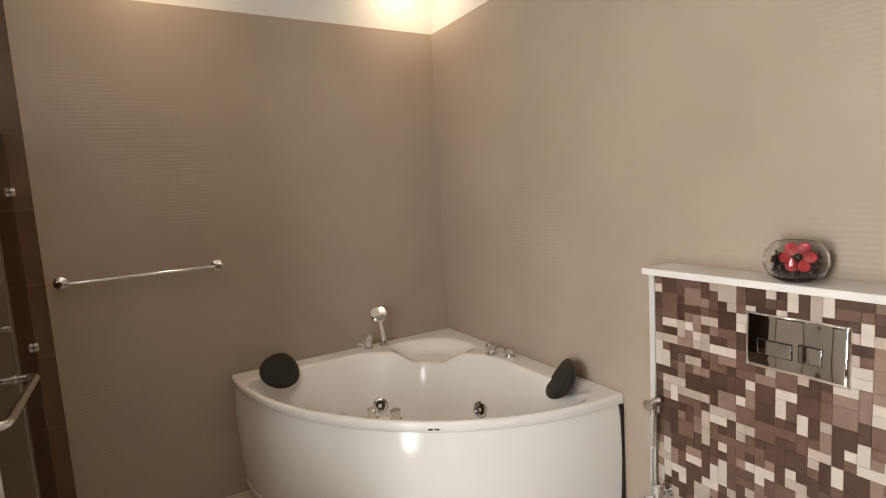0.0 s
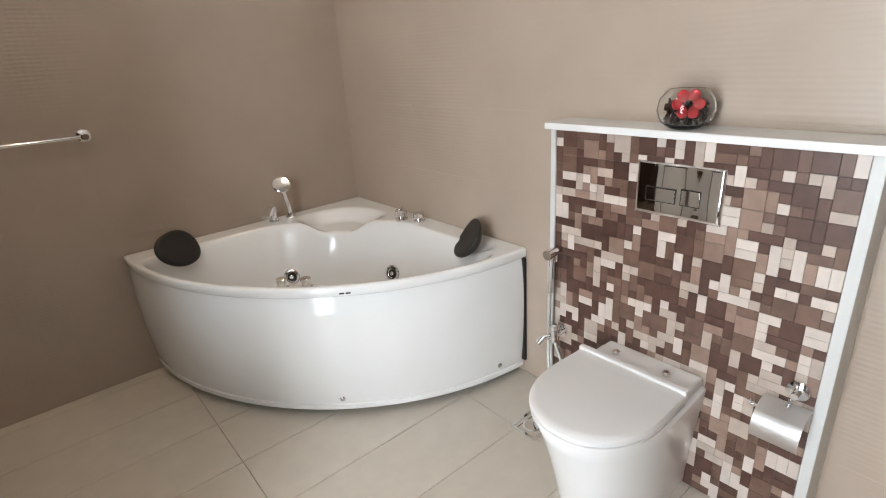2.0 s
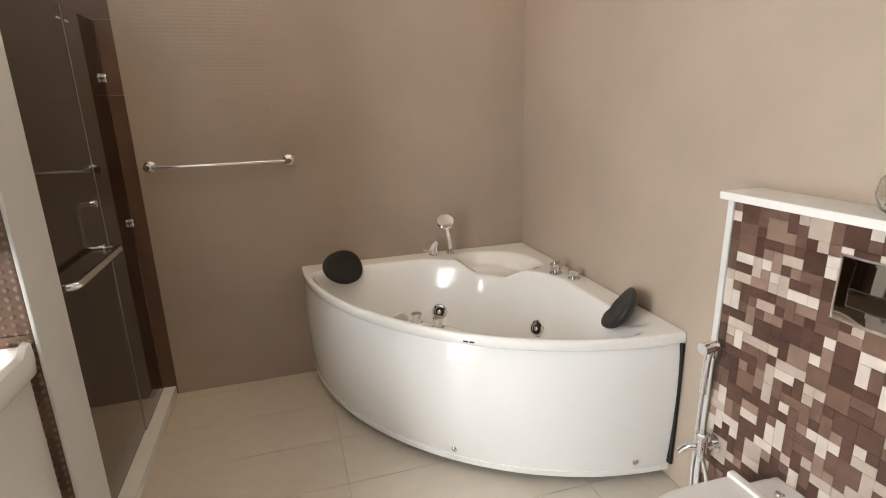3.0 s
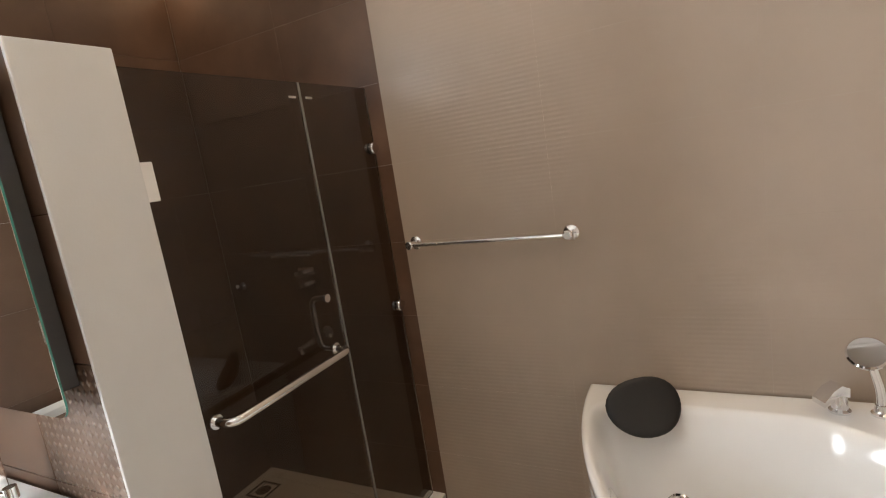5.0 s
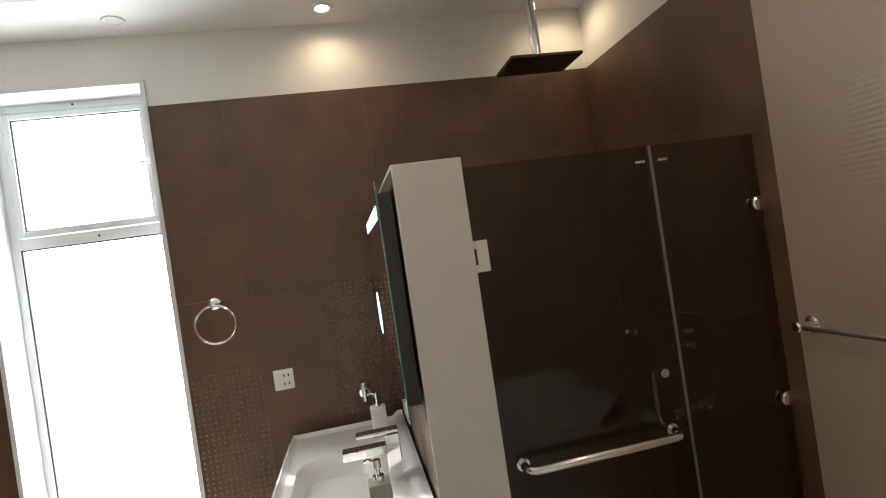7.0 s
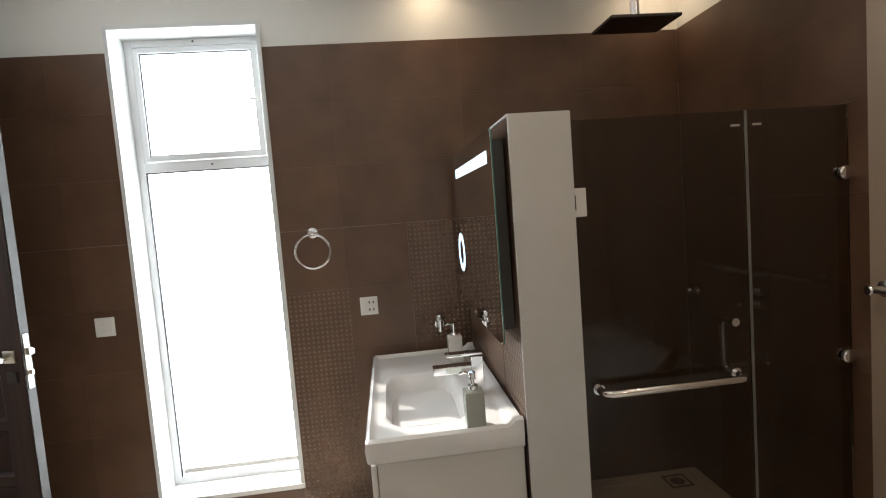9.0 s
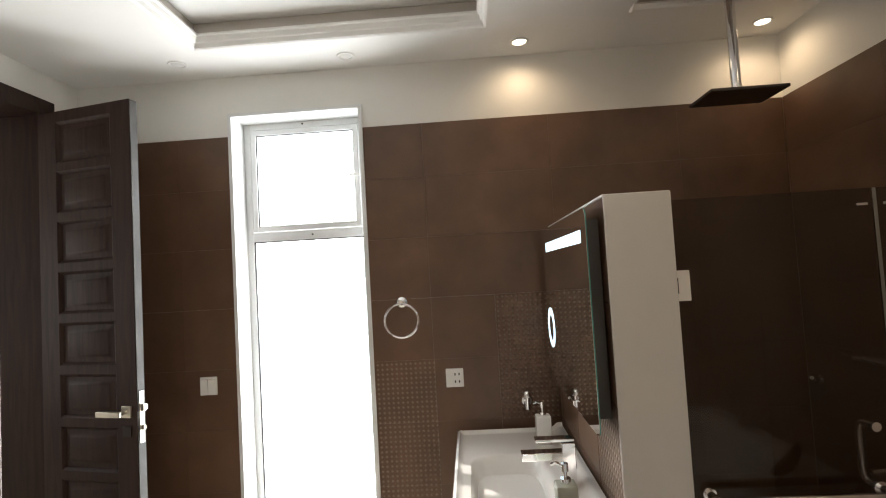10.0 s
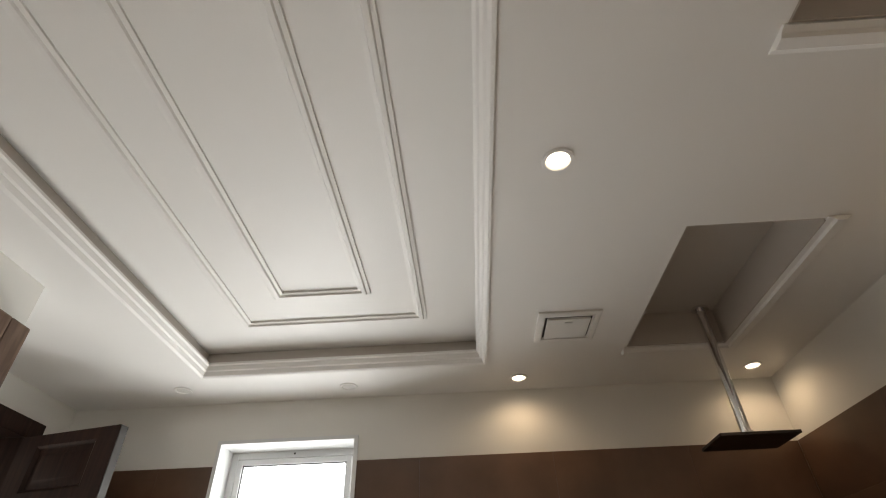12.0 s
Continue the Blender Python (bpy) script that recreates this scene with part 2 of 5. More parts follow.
def box(bm, x0, y0, z0, x1, y1, z1, bevel=0.0, seg=2):
    r = bmesh.ops.create_cube(bm, size=1)
    vs = r["verts"]
    for v in vs:
        v.co = Vector(((x0 + x1) / 2 + v.co.x * (x1 - x0), (y0 + y1) / 2 + v.co.y * (y1 - y0), (z0 + z1) / 2 + v.co.z * (z1 - z0)))
    if bevel:
        es = list({e for v in vs for e in v.link_edges})
        made = bmesh.ops.bevel(bm, geom=es, offset=bevel, segments=seg, affect="EDGES", profile=0.6)
        soft_faces = set(made["faces"])
        for f in made["faces"]:            # flat sides keep flat shading
            for e in f.edges:
                if any(g not in soft_faces for g in e.link_faces):
                    e.smooth = False
    return bm


def one_box(*a, **k):
    return box(bmesh.new(), *a, **k)


def rod(bm, a, b, r0, r1=None, seg=20):
    a, b = Vector(a), Vector(b)
    r = bmesh.ops.create_cone(bm, cap_ends=True, segments=seg, radius1=r0, radius2=r0 if r1 is None else r1, depth=(b - a).length)
    m = Matrix.Translation((a + b) / 2) @ (b - a).to_track_quat("Z", "Y").to_matrix().to_4x4()
    bmesh.ops.transform(bm, matrix=m, verts=r["verts"])
    return bm


def one_rod(*a, **k):
    return rod(bmesh.new(), *a, **k)


def lathe(bm, profile, m, seg=28):
    """profile: (radius, height) pairs turned about m's z axis."""
    rings = []
    for r, h in profile:
        if r < 1e-5:
            rings.append([bm.verts.new(m @ Vector((0, 0, h)))])
        else:
            rings.append([bm.verts.new(m @ Vector((r * math.cos(2 * math.pi * k / seg), r * math.sin(2 * math.pi * k / seg), h))) for k in range(seg)])
    for a, b in zip(rings, rings[1:]):
        for k in range(seg):
            j = (k + 1) % seg
            q = [a[k % len(a)], a[j % len(a)], b[j % len(b)], b[k % len(b)]]
            q = list(dict.fromkeys(q))
            if len(q) > 2:
                bm.faces.new(q)
    for ring, flip in ((rings[0], True), (rings[-1], False)):
        if len(ring) > 1:
            bm.faces.new(ring[::-1] if flip else ring)
    bmesh.ops.recalc_face_normals(bm, faces=bm.faces)
    return bm


def one_lathe(profile, m, seg=28):
    return lathe(bmesh.new(), profile, m, seg)


def bend(points, steps=6):
    """A smooth line through points."""
    p = [Vector(q) for q in points]
    p = [p[0] * 2 - p[1]] + p + [p[-1] * 2 - p[-2]]
    out = []
    for a, b, c, d in zip(p, p[1:], p[2:], p[3:]):
        for k in range(steps):
            t = k / steps
            out.append(0.5 * ((2 * b) + (c - a) * t + (2 * a - 5 * b + 4 * c - d) * t * t + (3 * b - a - 3 * c + d) * t ** 3))
    return out + [p[-2]]


def pipe(bm, pts, r, seg=12):
    pts = [Vector(q) for q in pts]
    rings, up = [], None
    for k, q in enumerate(pts):
        d = (pts[min(k + 1, len(pts) - 1)] - pts[max(k - 1, 0)]).normalized()
        if up is None:
            up = d.orthogonal().normalized()
        up = (up - d * up.dot(d)).normalized()
        side = d.cross(up)
        rings.append([bm.verts.new(q + r * (math.cos(2 * math.pi * j / seg) * up + math.sin(2 * math.pi * j / seg) * side)) for j in range(seg)])
    for a, b in zip(rings, rings[1:]):
        for j in range(seg):
            i = (j + 1) % seg
            bm.faces.new((a[j], a[i], b[i], b[j]))
    bm.faces.new(rings[0][::-1])
    bm.faces.new(rings[-1])
    bmesh.ops.recalc_face_normals(bm, faces=bm.faces)
    return bm


def one_pipe(*a, **k):
    return pipe(bmesh.new(), *a, **k)


def loft(bm, rings, cap0=True, cap1=True):
    vs = [[bm.verts.new(p) for p in ring] for ring in rings]
    n = len(vs[0])
    for a, b in zip(vs, vs[1:]):
        for k in range(n):
            j = (k + 1) % n
            bm.faces.new((a[k], a[j], b[j], b[k]))
    if cap0:
        bm.faces.new(vs[0][::-1])
    if cap1:
        bm.faces.new(vs[-1])
    bmesh.ops.recalc_face_normals(bm, faces=bm.faces)
    return bm


def frame_rect(bm, x0, y0, x1, y1, profile):
    """A mitred moulding round a rectangle: profile of (inset, z)."""
    rings = [[(x0 + i, y0 + i, z), (x1 - i, y0 + i, z), (x1 - i, y1 - i, z), (x0 + i, y1 - i, z)] for i, z in profile]
    return loft(bm, rings, False, False)


# tiles as pieces that share meshes by size
tile_meshes = {}


def tile_mesh(du, dv, thick, material, g=0.0012, c=0.0015):
    key = (round(du, 4), round(dv, 4), thick, material.name, g)
    if key not in tile_meshes:
        lo = [(g, g), (du - g, g), (du - g, dv - g), (g, dv - g)]
        hi = [(g + c, g + c), (du - g - c, g + c), (du - g - c, dv - g - c), (g + c, dv - g - c)]
        verts = [(a, b, 0) for a, b in lo] + [(a, b, thick - c * 0.6) for a, b in lo] + [(a, b, thick) for a, b in hi]
        faces = [(8, 9, 10, 11)]
        for k in range(4):
            j = (k + 1) % 4
            faces += [(k, j, 4 + j, 4 + k), (4 + k, 4 + j, 8 + j, 8 + k)]
        me = bpy.data.meshes.new("tile")
        me.from_pydata(verts, [], faces)
        me.materials.append(material)
        tile_meshes[key] = me
    return tile_meshes[key]


def cut(rect, hole):
    a0, b0, a1, b1 = rect
    c0, d0, c1, d1 = hole
    if c0 >= a1 or c1 <= a0 or d0 >= b1 or d1 <= b0:
        return [rect]
    out = []
    if a0 < c0:
        out.append((a0, b0, c0, b1))
    if a1 > c1:
        out.append((c1, b0, a1, b1))
    m0, m1 = max(a0, c0), min(a1, c1)
    if b0 < d0:
        out.append((m0, b0, m1, d0))
    if b1 > d1:
        out.append((m0, d1, m1, b1))
    return out


def lay_tiles(parent, name, m, rects, thick, pick, g=0.0012, c=0.0015):
    """rects on a plane: u along m's x, v along its y, thickness along its z."""
    for r in rects:
        du, dv = r[2] - r[0], r[3] - r[1]
        if du < 0.008 or dv < 0.008:
            continue
        ob = new(name, tile_mesh(du, dv, thick, pick(r), g, c))
        ob.parent = parent
        ob.matrix_basis = m @ Matrix.Translation((r[0], r[1], 0))


def grid(us, vs, holes=()):
    rects = [(a, b, c, d) for a, c in zip(us, us[1:]) for b, d in zip(vs, vs[1:])]
    for h in holes:
        rects = [q for r in rects for q in cut(r, h)]
    return rects


def steps(lo, hi, at, pitch):
    """Joint places from lo to hi, with one joint at at."""
    k = math.ceil((lo - at) / pitch + 1e-6)
    out = [lo]
    while at + k * pitch < hi - 1e-6:
        if at + k * pitch > lo + 1e-6:
            out.append(at + k * pitch)
        k += 1
    return out + [hi]


# planes: columns are the u, v and outward directions
M_WEST = Matrix(((0, 0, 1, W - 0.008), (1, 0, 0, 0), (0, 1, 0, 0), (0, 0, 0, 1)))
M_NORTH = Matrix(((-1, 0, 0, 0), (0, 0, -1, N + 0.008), (0, 1, 0, 0), (0, 0, 0, 1)))
M_EAST = Matrix(((0, 0, -1, E + 0.008), (-1, 0, 0, 0), (0, 1, 0, 0), (0, 0, 0, 1)))
M_FLOOR = Matrix.Translation((0, 0, -0.008))


def m_south(y):
    return Matrix(((1, 0, 0, 0), (0, 0, 1, y - 0.008), (0, 1, 0, 0), (0, 0, 0, 1)))


def m_west_face(x):
    return Matrix(((0, 0, -1, x + 0.008), (-1, 0, 0, 0), (0, 1, 0, 0), (0, 0, 0, 1)))


# ================= walls, floor, ceiling =================
T, H = 0.2, 2.9
D1X0, D1X1, D1Z = 0.24, 0.95, 2.43      # doorway in the recess
D2X0, D2X1, D2Z = 1.205, 2.02, 2.385     # closed door in the south wall

bm = bmesh.new()
box(bm, -T, S2 - T, 0, -0.008, WY0, H)
box(bm, -T, WY1, 0, -0.008, N + T, H)
box(bm, -T, WY0, 0, -0.008, WY1, WZ0)
box(bm, -T, WY0, WZ1, -0.008, WY1, H)
wall_west = structure("wall_west", bm, paint, "white painted wall, lower part clad in brown tiles", "wall")
wall_north = structure("wall_north", one_box(-0.008, N + 0.008, 0, E + T, N + T, H), paint, "white painted wall above beige and brown tiles", "wall")
wall_east = structure("wall_east", one_box(E + 0.008, S1 - T, 0, E + T, N + 0.008, H), paint, "white painted wall above beige tiles", "wall")
bm = bmesh.new()
box(bm, D2X1, S1 - T, 0, E + 0.008, S1 - 0.008, H)
box(bm, JOG, S1 - T, 0, D2X0, S1 - 0.008, H)
box(bm, D2X0, S1 - T, D2Z, D2X1, S1 - 0.008, H)
wall_south = structure("wall_south", bm, paint, "white painted wall with a closed wooden door", "wall")
wall_jog = structure("wall_recess_side", one_box(JOG + 0.008, S2 - T, 0, JOG + T, S1 - T, H), paint, "short white painted wall at the door recess", "wall")
bm = bmesh.new()
box(bm, -0.008, S2 - T, 0, D1X0, S2 - 0.008, H)
box(bm, D1X1, S2 - T, 0, JOG + 0.008, S2 - 0.008, H)
box(bm, D1X0, S2 - T, D1Z, D1X1, S2 - 0.008, H)
wall_recess = structure("wall_recess", bm, paint, "white painted wall round an open doorway", "wall")
floor = structure("floor", one_box(-T, S2 - 2.2, -0.15, E + T, N + T, -0.008), grout_floor, "beige tiled floor with narrow grout joints", "floor")

# room behind the open door; unseen far opening added to let in sky light
bm = bmesh.new()
box(bm, -T - 0.1, S2 - 2.2, 0, -T, S2 - T, H)
box(bm, JOG + 0.6, S2 - 2.2, 0, JOG + 0.8, S2 - T, H)
box(bm, JOG + T, S2 - T, 0, JOG + 0.8, S2 - T + 0.1, H)
box(bm, -T, S2 - 2.3, 0, JOG + 0.6, S2 - 2.2, 0.9)
box(bm, -T, S2 - 2.3, 2.2, JOG + 0.6, S2 - 2.2, H)
structure("wall_next_room", bm, paint, "plain white walls of the next room", "wall")
structure("ceiling_next_room", one_box(-T - 0.1, S2 - 2.3, 2.75, JOG + 0.8, S2 - T, H + 0.05), ceiling_paint, "plain white ceiling of the next room", "ceiling")

# ceiling with raised fields
DEEP = 2.80                        # small fields over shower and bath
FIELDS = [(0.337, -0.168, 2.612, 1.142, TRAY), (0.42, 1.77, 1.255, 2.20, DEEP), (1.92, 1.77, 2.755, 2.20, DEEP)]
xs = sorted({-T, E + T, *[v for f in FIELDS for v in (f[0], f[2])]})
ys = sorted({S2 - T, N + T, *[v for f in FIELDS for v in (f[1], f[3])]})
bm = bmesh.new()
for x0, x1 in zip(xs, xs[1:]):
    for y0, y1 in zip(ys, ys[1:]):
        z = CE
        for f in FIELDS:
            if f[0] - 1e-6 <= x0 and x1 <= f[2] + 1e-6 and f[1] - 1e-6 <= y0 and y1 <= f[3] + 1e-6:
                z = f[4]
        box(bm, x0, y0, z, x1, y1, H + 0.1)
structure("ceiling", bm, ceiling_paint, "white plaster ceiling with raised rectangular fields", "ceiling")


def cove(name, f, wide, label):
    bm = bmesh.new()
    x0, y0, x1, y1 = f[:4]
    frame_rect(bm, x0, y0, x1, y1, [(0.004, CE + 0.052), (0.034, CE + 0.050), (0.034, CE + 0.040), (0.026, CE + 0.036), (0.020, CE + 0.018), (0.012, CE + 0.014),
                                    (0.006, CE - 0.004), (-0.004, CE - 0.010), (-wide, CE - 0.010), (-wide, CE + 0.004)])
    return structure(name, bm, ceiling_paint, label, "moulding")


cove("trim_tray", FIELDS[0], 0.014, "stepped white plaster moulding round the raised ceiling field")
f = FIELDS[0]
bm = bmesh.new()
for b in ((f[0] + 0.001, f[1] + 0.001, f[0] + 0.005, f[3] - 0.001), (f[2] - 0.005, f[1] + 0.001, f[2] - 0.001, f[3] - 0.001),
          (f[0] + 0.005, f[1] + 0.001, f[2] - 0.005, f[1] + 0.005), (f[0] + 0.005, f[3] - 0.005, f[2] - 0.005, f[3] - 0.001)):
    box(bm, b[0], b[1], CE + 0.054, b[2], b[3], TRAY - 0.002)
structure("ceiling_tray_side", bm, field_taupe, "taupe sides of the raised ceiling field", "ceiling")
for f in FIELDS[1:]:
    bm = bmesh.new()
    steps_at = ((0.0, CE + 0.01), (0.0, CE - 0.006), (0.015, CE - 0.010), (0.022, CE - 0.018), (0.05, CE - 0.018), (0.058, CE - 0.008), (0.07, CE - 0.003), (0.07, CE + 0.01))
    loft(bm, [[(f[0] - o, f[3] + o, z) for o, z in steps_at], [(f[2] + 0.01, f[3] + o, z) for o, z in steps_at]])
    loft(bm, [[(f[0] - o, f[1] - 0.01, z) for o, z in steps_at], [(f[0] - o, f[3] + o, z) for o, z in steps_at]])
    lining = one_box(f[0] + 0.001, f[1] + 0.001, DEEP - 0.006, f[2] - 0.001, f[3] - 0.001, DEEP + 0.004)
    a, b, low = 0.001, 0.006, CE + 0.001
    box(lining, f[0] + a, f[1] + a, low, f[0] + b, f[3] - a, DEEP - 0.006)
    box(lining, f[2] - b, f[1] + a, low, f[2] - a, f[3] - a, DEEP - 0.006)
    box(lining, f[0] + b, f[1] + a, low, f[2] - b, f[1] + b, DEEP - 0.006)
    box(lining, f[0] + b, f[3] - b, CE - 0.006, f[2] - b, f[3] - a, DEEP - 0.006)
    structure("ceiling_field", lining, field_taupe, "taupe lining of the raised ceiling field", "ceiling")
    structure("trim_field", bm, ceiling_paint, "white plaster strip along two sides of the small raised field", "moulding")
for x0, y0, x1, y1 in ((0.578, 0.097, 2.37, 0.900), (0.797, 0.300, 2.15, 0.692)):
    bm = bmesh.new()
    z = TRAY
    frame_rect(bm, x0, y0, x1, y1, [(0, z + 0.003), (0, z - 0.008), (0.012, z - 0.010), (0.016, z - 0.017), (0.030, z - 0.017), (0.034, z - 0.010), (0.046, z - 0.008), (0.046, z + 0.003)])
    structure("trim_ceiling_panel", bm, ceiling_paint, "thin white plaster moulding on the raised ceiling", "moulding")

# ================= window =================
def build_window():
    win = tagged(new("window_1"), "tall white-framed window with a top light, bright daylight behind", "window", kind="structure")
    bm = bmesh.new()   # plastered reveal
    d = 0.19
    for b in ((-d, WY0 - 0.002, WZ0 + 0.006, 0.006, WY0 + 0.016, WZ1 + 0.002), (-d, WY1 - 0.016, WZ0 + 0.006, 0.006, WY1 + 0.002, WZ1 + 0.002), (-d, WY0 + 0.016, WZ1 - 0.016, 0.006, WY1 - 0.016, WZ1 + 0.002)):
        box(bm, *b)
    part("reveal", bm, frame_white, win)
    part("window_sill", one_box(-d, WY0 - 0.004, WZ0 - 0.02, 0.012, WY1 + 0.004, WZ0 + 0.006, bevel=0.004), stone_white, win, "white stone sill")
    x0, x1 = -0.19, -0.145
    y0, y1, z0, z1, zt = WY0 + 0.016, WY1 - 0.016, WZ0 + 0.006, WZ1 - 0.016, 1.787
    bm = bmesh.new()
    f = 0.034
    box(bm, x0, y0, z0, x1, y0 + f, z1, 0.003)
    box(bm, x0, y1 - f, z0, x1, y1, z1, 0.003)
    box(bm, x0, y0 + f, z1 - f, x1, y1 - f, z1, 0.003)
    box(bm, x0, y0 + f, z0, x1, y1 - f, z0 + f, 0.003)
    box(bm, x0, y0 + f, zt, x1, y1 - f, zt + 0.05, 0.003)
    part("window_frame", bm, frame_white, win)
    bm = bmesh.new()   # opening sash of the top light
    a, b, c, e = y0 + f + 0.004, y1 - f - 0.004, zt + 0.054, z1 - f - 0.004
    g = 0.026
    for q in ((a, c, a + g, e), (b - g, c, b, e), (a + g, c, b - g, c + g), (a + g, e - g, b - g, e)):
        box(bm, x0 + 0.01, q[0], q[1], x1 + 0.006, q[2], q[3], 0.002)
    sash = part("sash", bm, frame_white, win, "white top-hung sash")
    bm = bmesh.new()
    for q in ((a + g, c + g, a + g + 0.004, e - g), (b - g - 0.004, c + g, b - g, e - g), (a + g, e - g - 0.004, b - g, e - g), (a + g, c + g, b - g, c + g + 0.004)):
        box(bm, x1 - 0.01, q[0], q[1], x1 - 0.002, q[2], q[3])
    part("gasket", bm, black_gap, sash, "black rubber gasket")
    pane = part("pane", one_box(-0.166, a + g, c + g, -0.160, b - g, e - g), pane_glass, win)
    low = part("pane", one_box(-0.166, y0 + f, z0 + f, -0.160, y1 - f, zt), pane_glass, win)
    pane.visible_shadow = low.visible_shadow = False
    bm = bmesh.new()
    for q in ((y0 + f, z0 + f, y0 + f + 0.005, zt), (y1 - f - 0.003, z0 + f, y1 - f, zt), (y0 + f, zt - 0.006, y1 - f, zt)):
        box(bm, x1 - 0.012, q[0], q[1], x1 - 0.003, q[2], q[3])
    part("gasket", bm, black_gap, win, "black rubber gasket")
    bm = bmesh.new()
    rod(bm, (x1, b - 0.004, (c + e) / 2), (x1 + 0.03, b - 0.004, (c + e) / 2), 0.006)
    box(bm, x1 + 0.022, b - 0.05, (c + e) / 2 - 0.006, x1 + 0.032, b + 0.004, (c + e) / 2 + 0.006, 0.002)
    part("handle", bm, white_plastic, sash, "small white latch handle")
    for yy, zz in ((0.16, z1 - 0.014), (0.19, zt + 0.025)):
        part("screw", one_rod((x1 - 0.002, yy, zz), (x1 + 0.003, yy, zz), 0.005, seg=10), dark_metal, win, "dark screw head")
    return win


build_window()
structure("backdrop", one_box(-2.75, -2.6, -0.2, -2.7, 2.6, 2.6), outside_wall, "plain cream wall outside the window", "wall")
structure("ground", one_box(-60, -60, -0.4, 60, 60, -0.16), outside_wall, "pale paved ground outside the building", "ground")


# ================= doors =================
def door_leaf(parent, m, width, height, thick, panels, material, edge_mat, label=""):
    """A leaf with raised panels, hinge at the local origin, width along +x, faces at +-thick/2 in y."""
    t = thick / 2
    stile = 0.105
    rail = 0.05
    gap = 0.038
    n = panels
    ph = (height - rail * 2 - gap * (n - 1) - 0.03) / n
    bm = bmesh.new()
    box(bm, 0, -t, 0, stile, t, height)
    box(bm, width - stile, -t, 0, width, t, height)
    z = rail + 0.03
    tops = []
    for k in range(n):
        tops.append((z, z + ph))
        z += ph + gap
    box(bm, stile, -t, 0, width - stile, t, tops[0][0])
    for (a, b), (c, d) in zip(tops, tops[1:]):
        box(bm, stile, -t, b, width - stile, t, c)
    box(bm, stile, -t, tops[-1][1], width - stile, t, height)
    bmesh.ops.transform(bm, matrix=m, verts=bm.verts)
    leaf = part("leaf", bm, material, parent, label)
    for a, b in tops:
        bm = bmesh.new()
        x0, x1 = stile, width - stile
        for side in (-1, 1):
            rings = []
            for i, dep in ((0, 0.0), (0.008, 0.004), (0.014, 0.013), (0.030, 0.013), (0.046, 0.005), (0.05, 0.004)):
                y = side * (t - dep - 0.001)
                rings.append([(x0 + i, y, a + i), (x1 - i, y, a + i), (x1 - i, y, b - i), (x0 + i, y, b - i)])
            loft(bm, rings, False, True)
        bmesh.ops.recalc_face_normals(bm, faces=bm.faces)
        bmesh.ops.transform(bm, matrix=m, verts=bm.verts)
        part("panel", bm, material, leaf)
    bm = one_box(width, -t + 0.004, 0.004, width + 0.003, t - 0.004, height - 0.004)
    bmesh.ops.transform(bm, matrix=m, verts=bm.verts)
    part("edge", bm, edge_mat, leaf, "unpainted greyish door edge")
    return leaf


def build_open_door():
    hinge, free = Vector((0.255, -0.955, 0)), Vector((0.368, -0.440, 0))
    d = (free - hinge)
    ang = math.degrees(math.atan2(d.y, d.x))
    door = thing("door_1", hinge, "dark brown panelled wooden door standing open into the recess", "door")
    door["kind"] = "structure"
    m = Matrix.Translation(hinge + Vector((0, 0, 0.012))) @ pose(0, 0, 0, 0, 0, ang)
    w = d.length
    leaf = door_leaf(door, m, w, 2.40, 0.044, 10, door_wood, door_edge)
    def local(bm):
        bmesh.ops.transform(bm, matrix=m, verts=bm.verts)
        return bm
    part("lock_plate", local(one_box(w + 0.003, -0.012, 0.90, w + 0.006, 0.012, 1.12, 0.001)), lock_brass, leaf, "satin metal lock plate on the door edge")
    part("latch", local(one_box(w + 0.006, -0.008, 1.035, w + 0.022, 0.008, 1.065, 0.002)), lock_brass, leaf, "metal latch bolt")
    part("latch", local(one_box(w + 0.006, -0.006, 0.955, w + 0.020, 0.006, 0.975, 0.002)), lock_brass, leaf, "metal dead bolt")
    for side in (-1, 1):
        y = side * 0.022
        a, b = sorted((y, y + side * 0.008))
        h = part("door_handle", local(one_box(w - 0.075, a, 1.01, w - 0.025, b, 1.06, 0.002)), lock_brass, leaf, "square metal handle rose")
        bm = bmesh.new()
        rod(bm, (w - 0.05, y, 1.035), (w - 0.05, y + side * 0.052, 1.035), 0.009)
        a, b = sorted((y + side * 0.040, y + side * 0.054))
        box(bm, w - 0.165, a, 1.022, w - 0.038, b, 1.046, 0.003)
        part("lever", local(bm), lock_brass, h, "flat metal lever")
        a, b = sorted((y, y + side * 0.006))
        part("key_plate", local(one_box(w - 0.072, a, 0.93, w - 0.028, b, 0.974, 0.002)), dark_metal, leaf, "square metal key plate")
    bm = bmesh.new()   # casing and jambs of the doorway
    y0, y1 = S2 - T - 0.01, S2 + 0.016
    box(bm, D1X0 - 0.07, y0, 0, D1X0 + 0.022, y1, D1Z + 0.07, 0.004)
    box(bm, D1X1 - 0.022, y0, 0, D1X1 + 0.07, y1, D1Z + 0.07, 0.004)
    box(bm, D1X0 + 0.022, y0, D1Z - 0.012, D1X1 - 0.022, y1, D1Z + 0.07, 0.004)
    part("casing", bm, door_wood, door, "dark brown wooden door casing")


build_open_door()


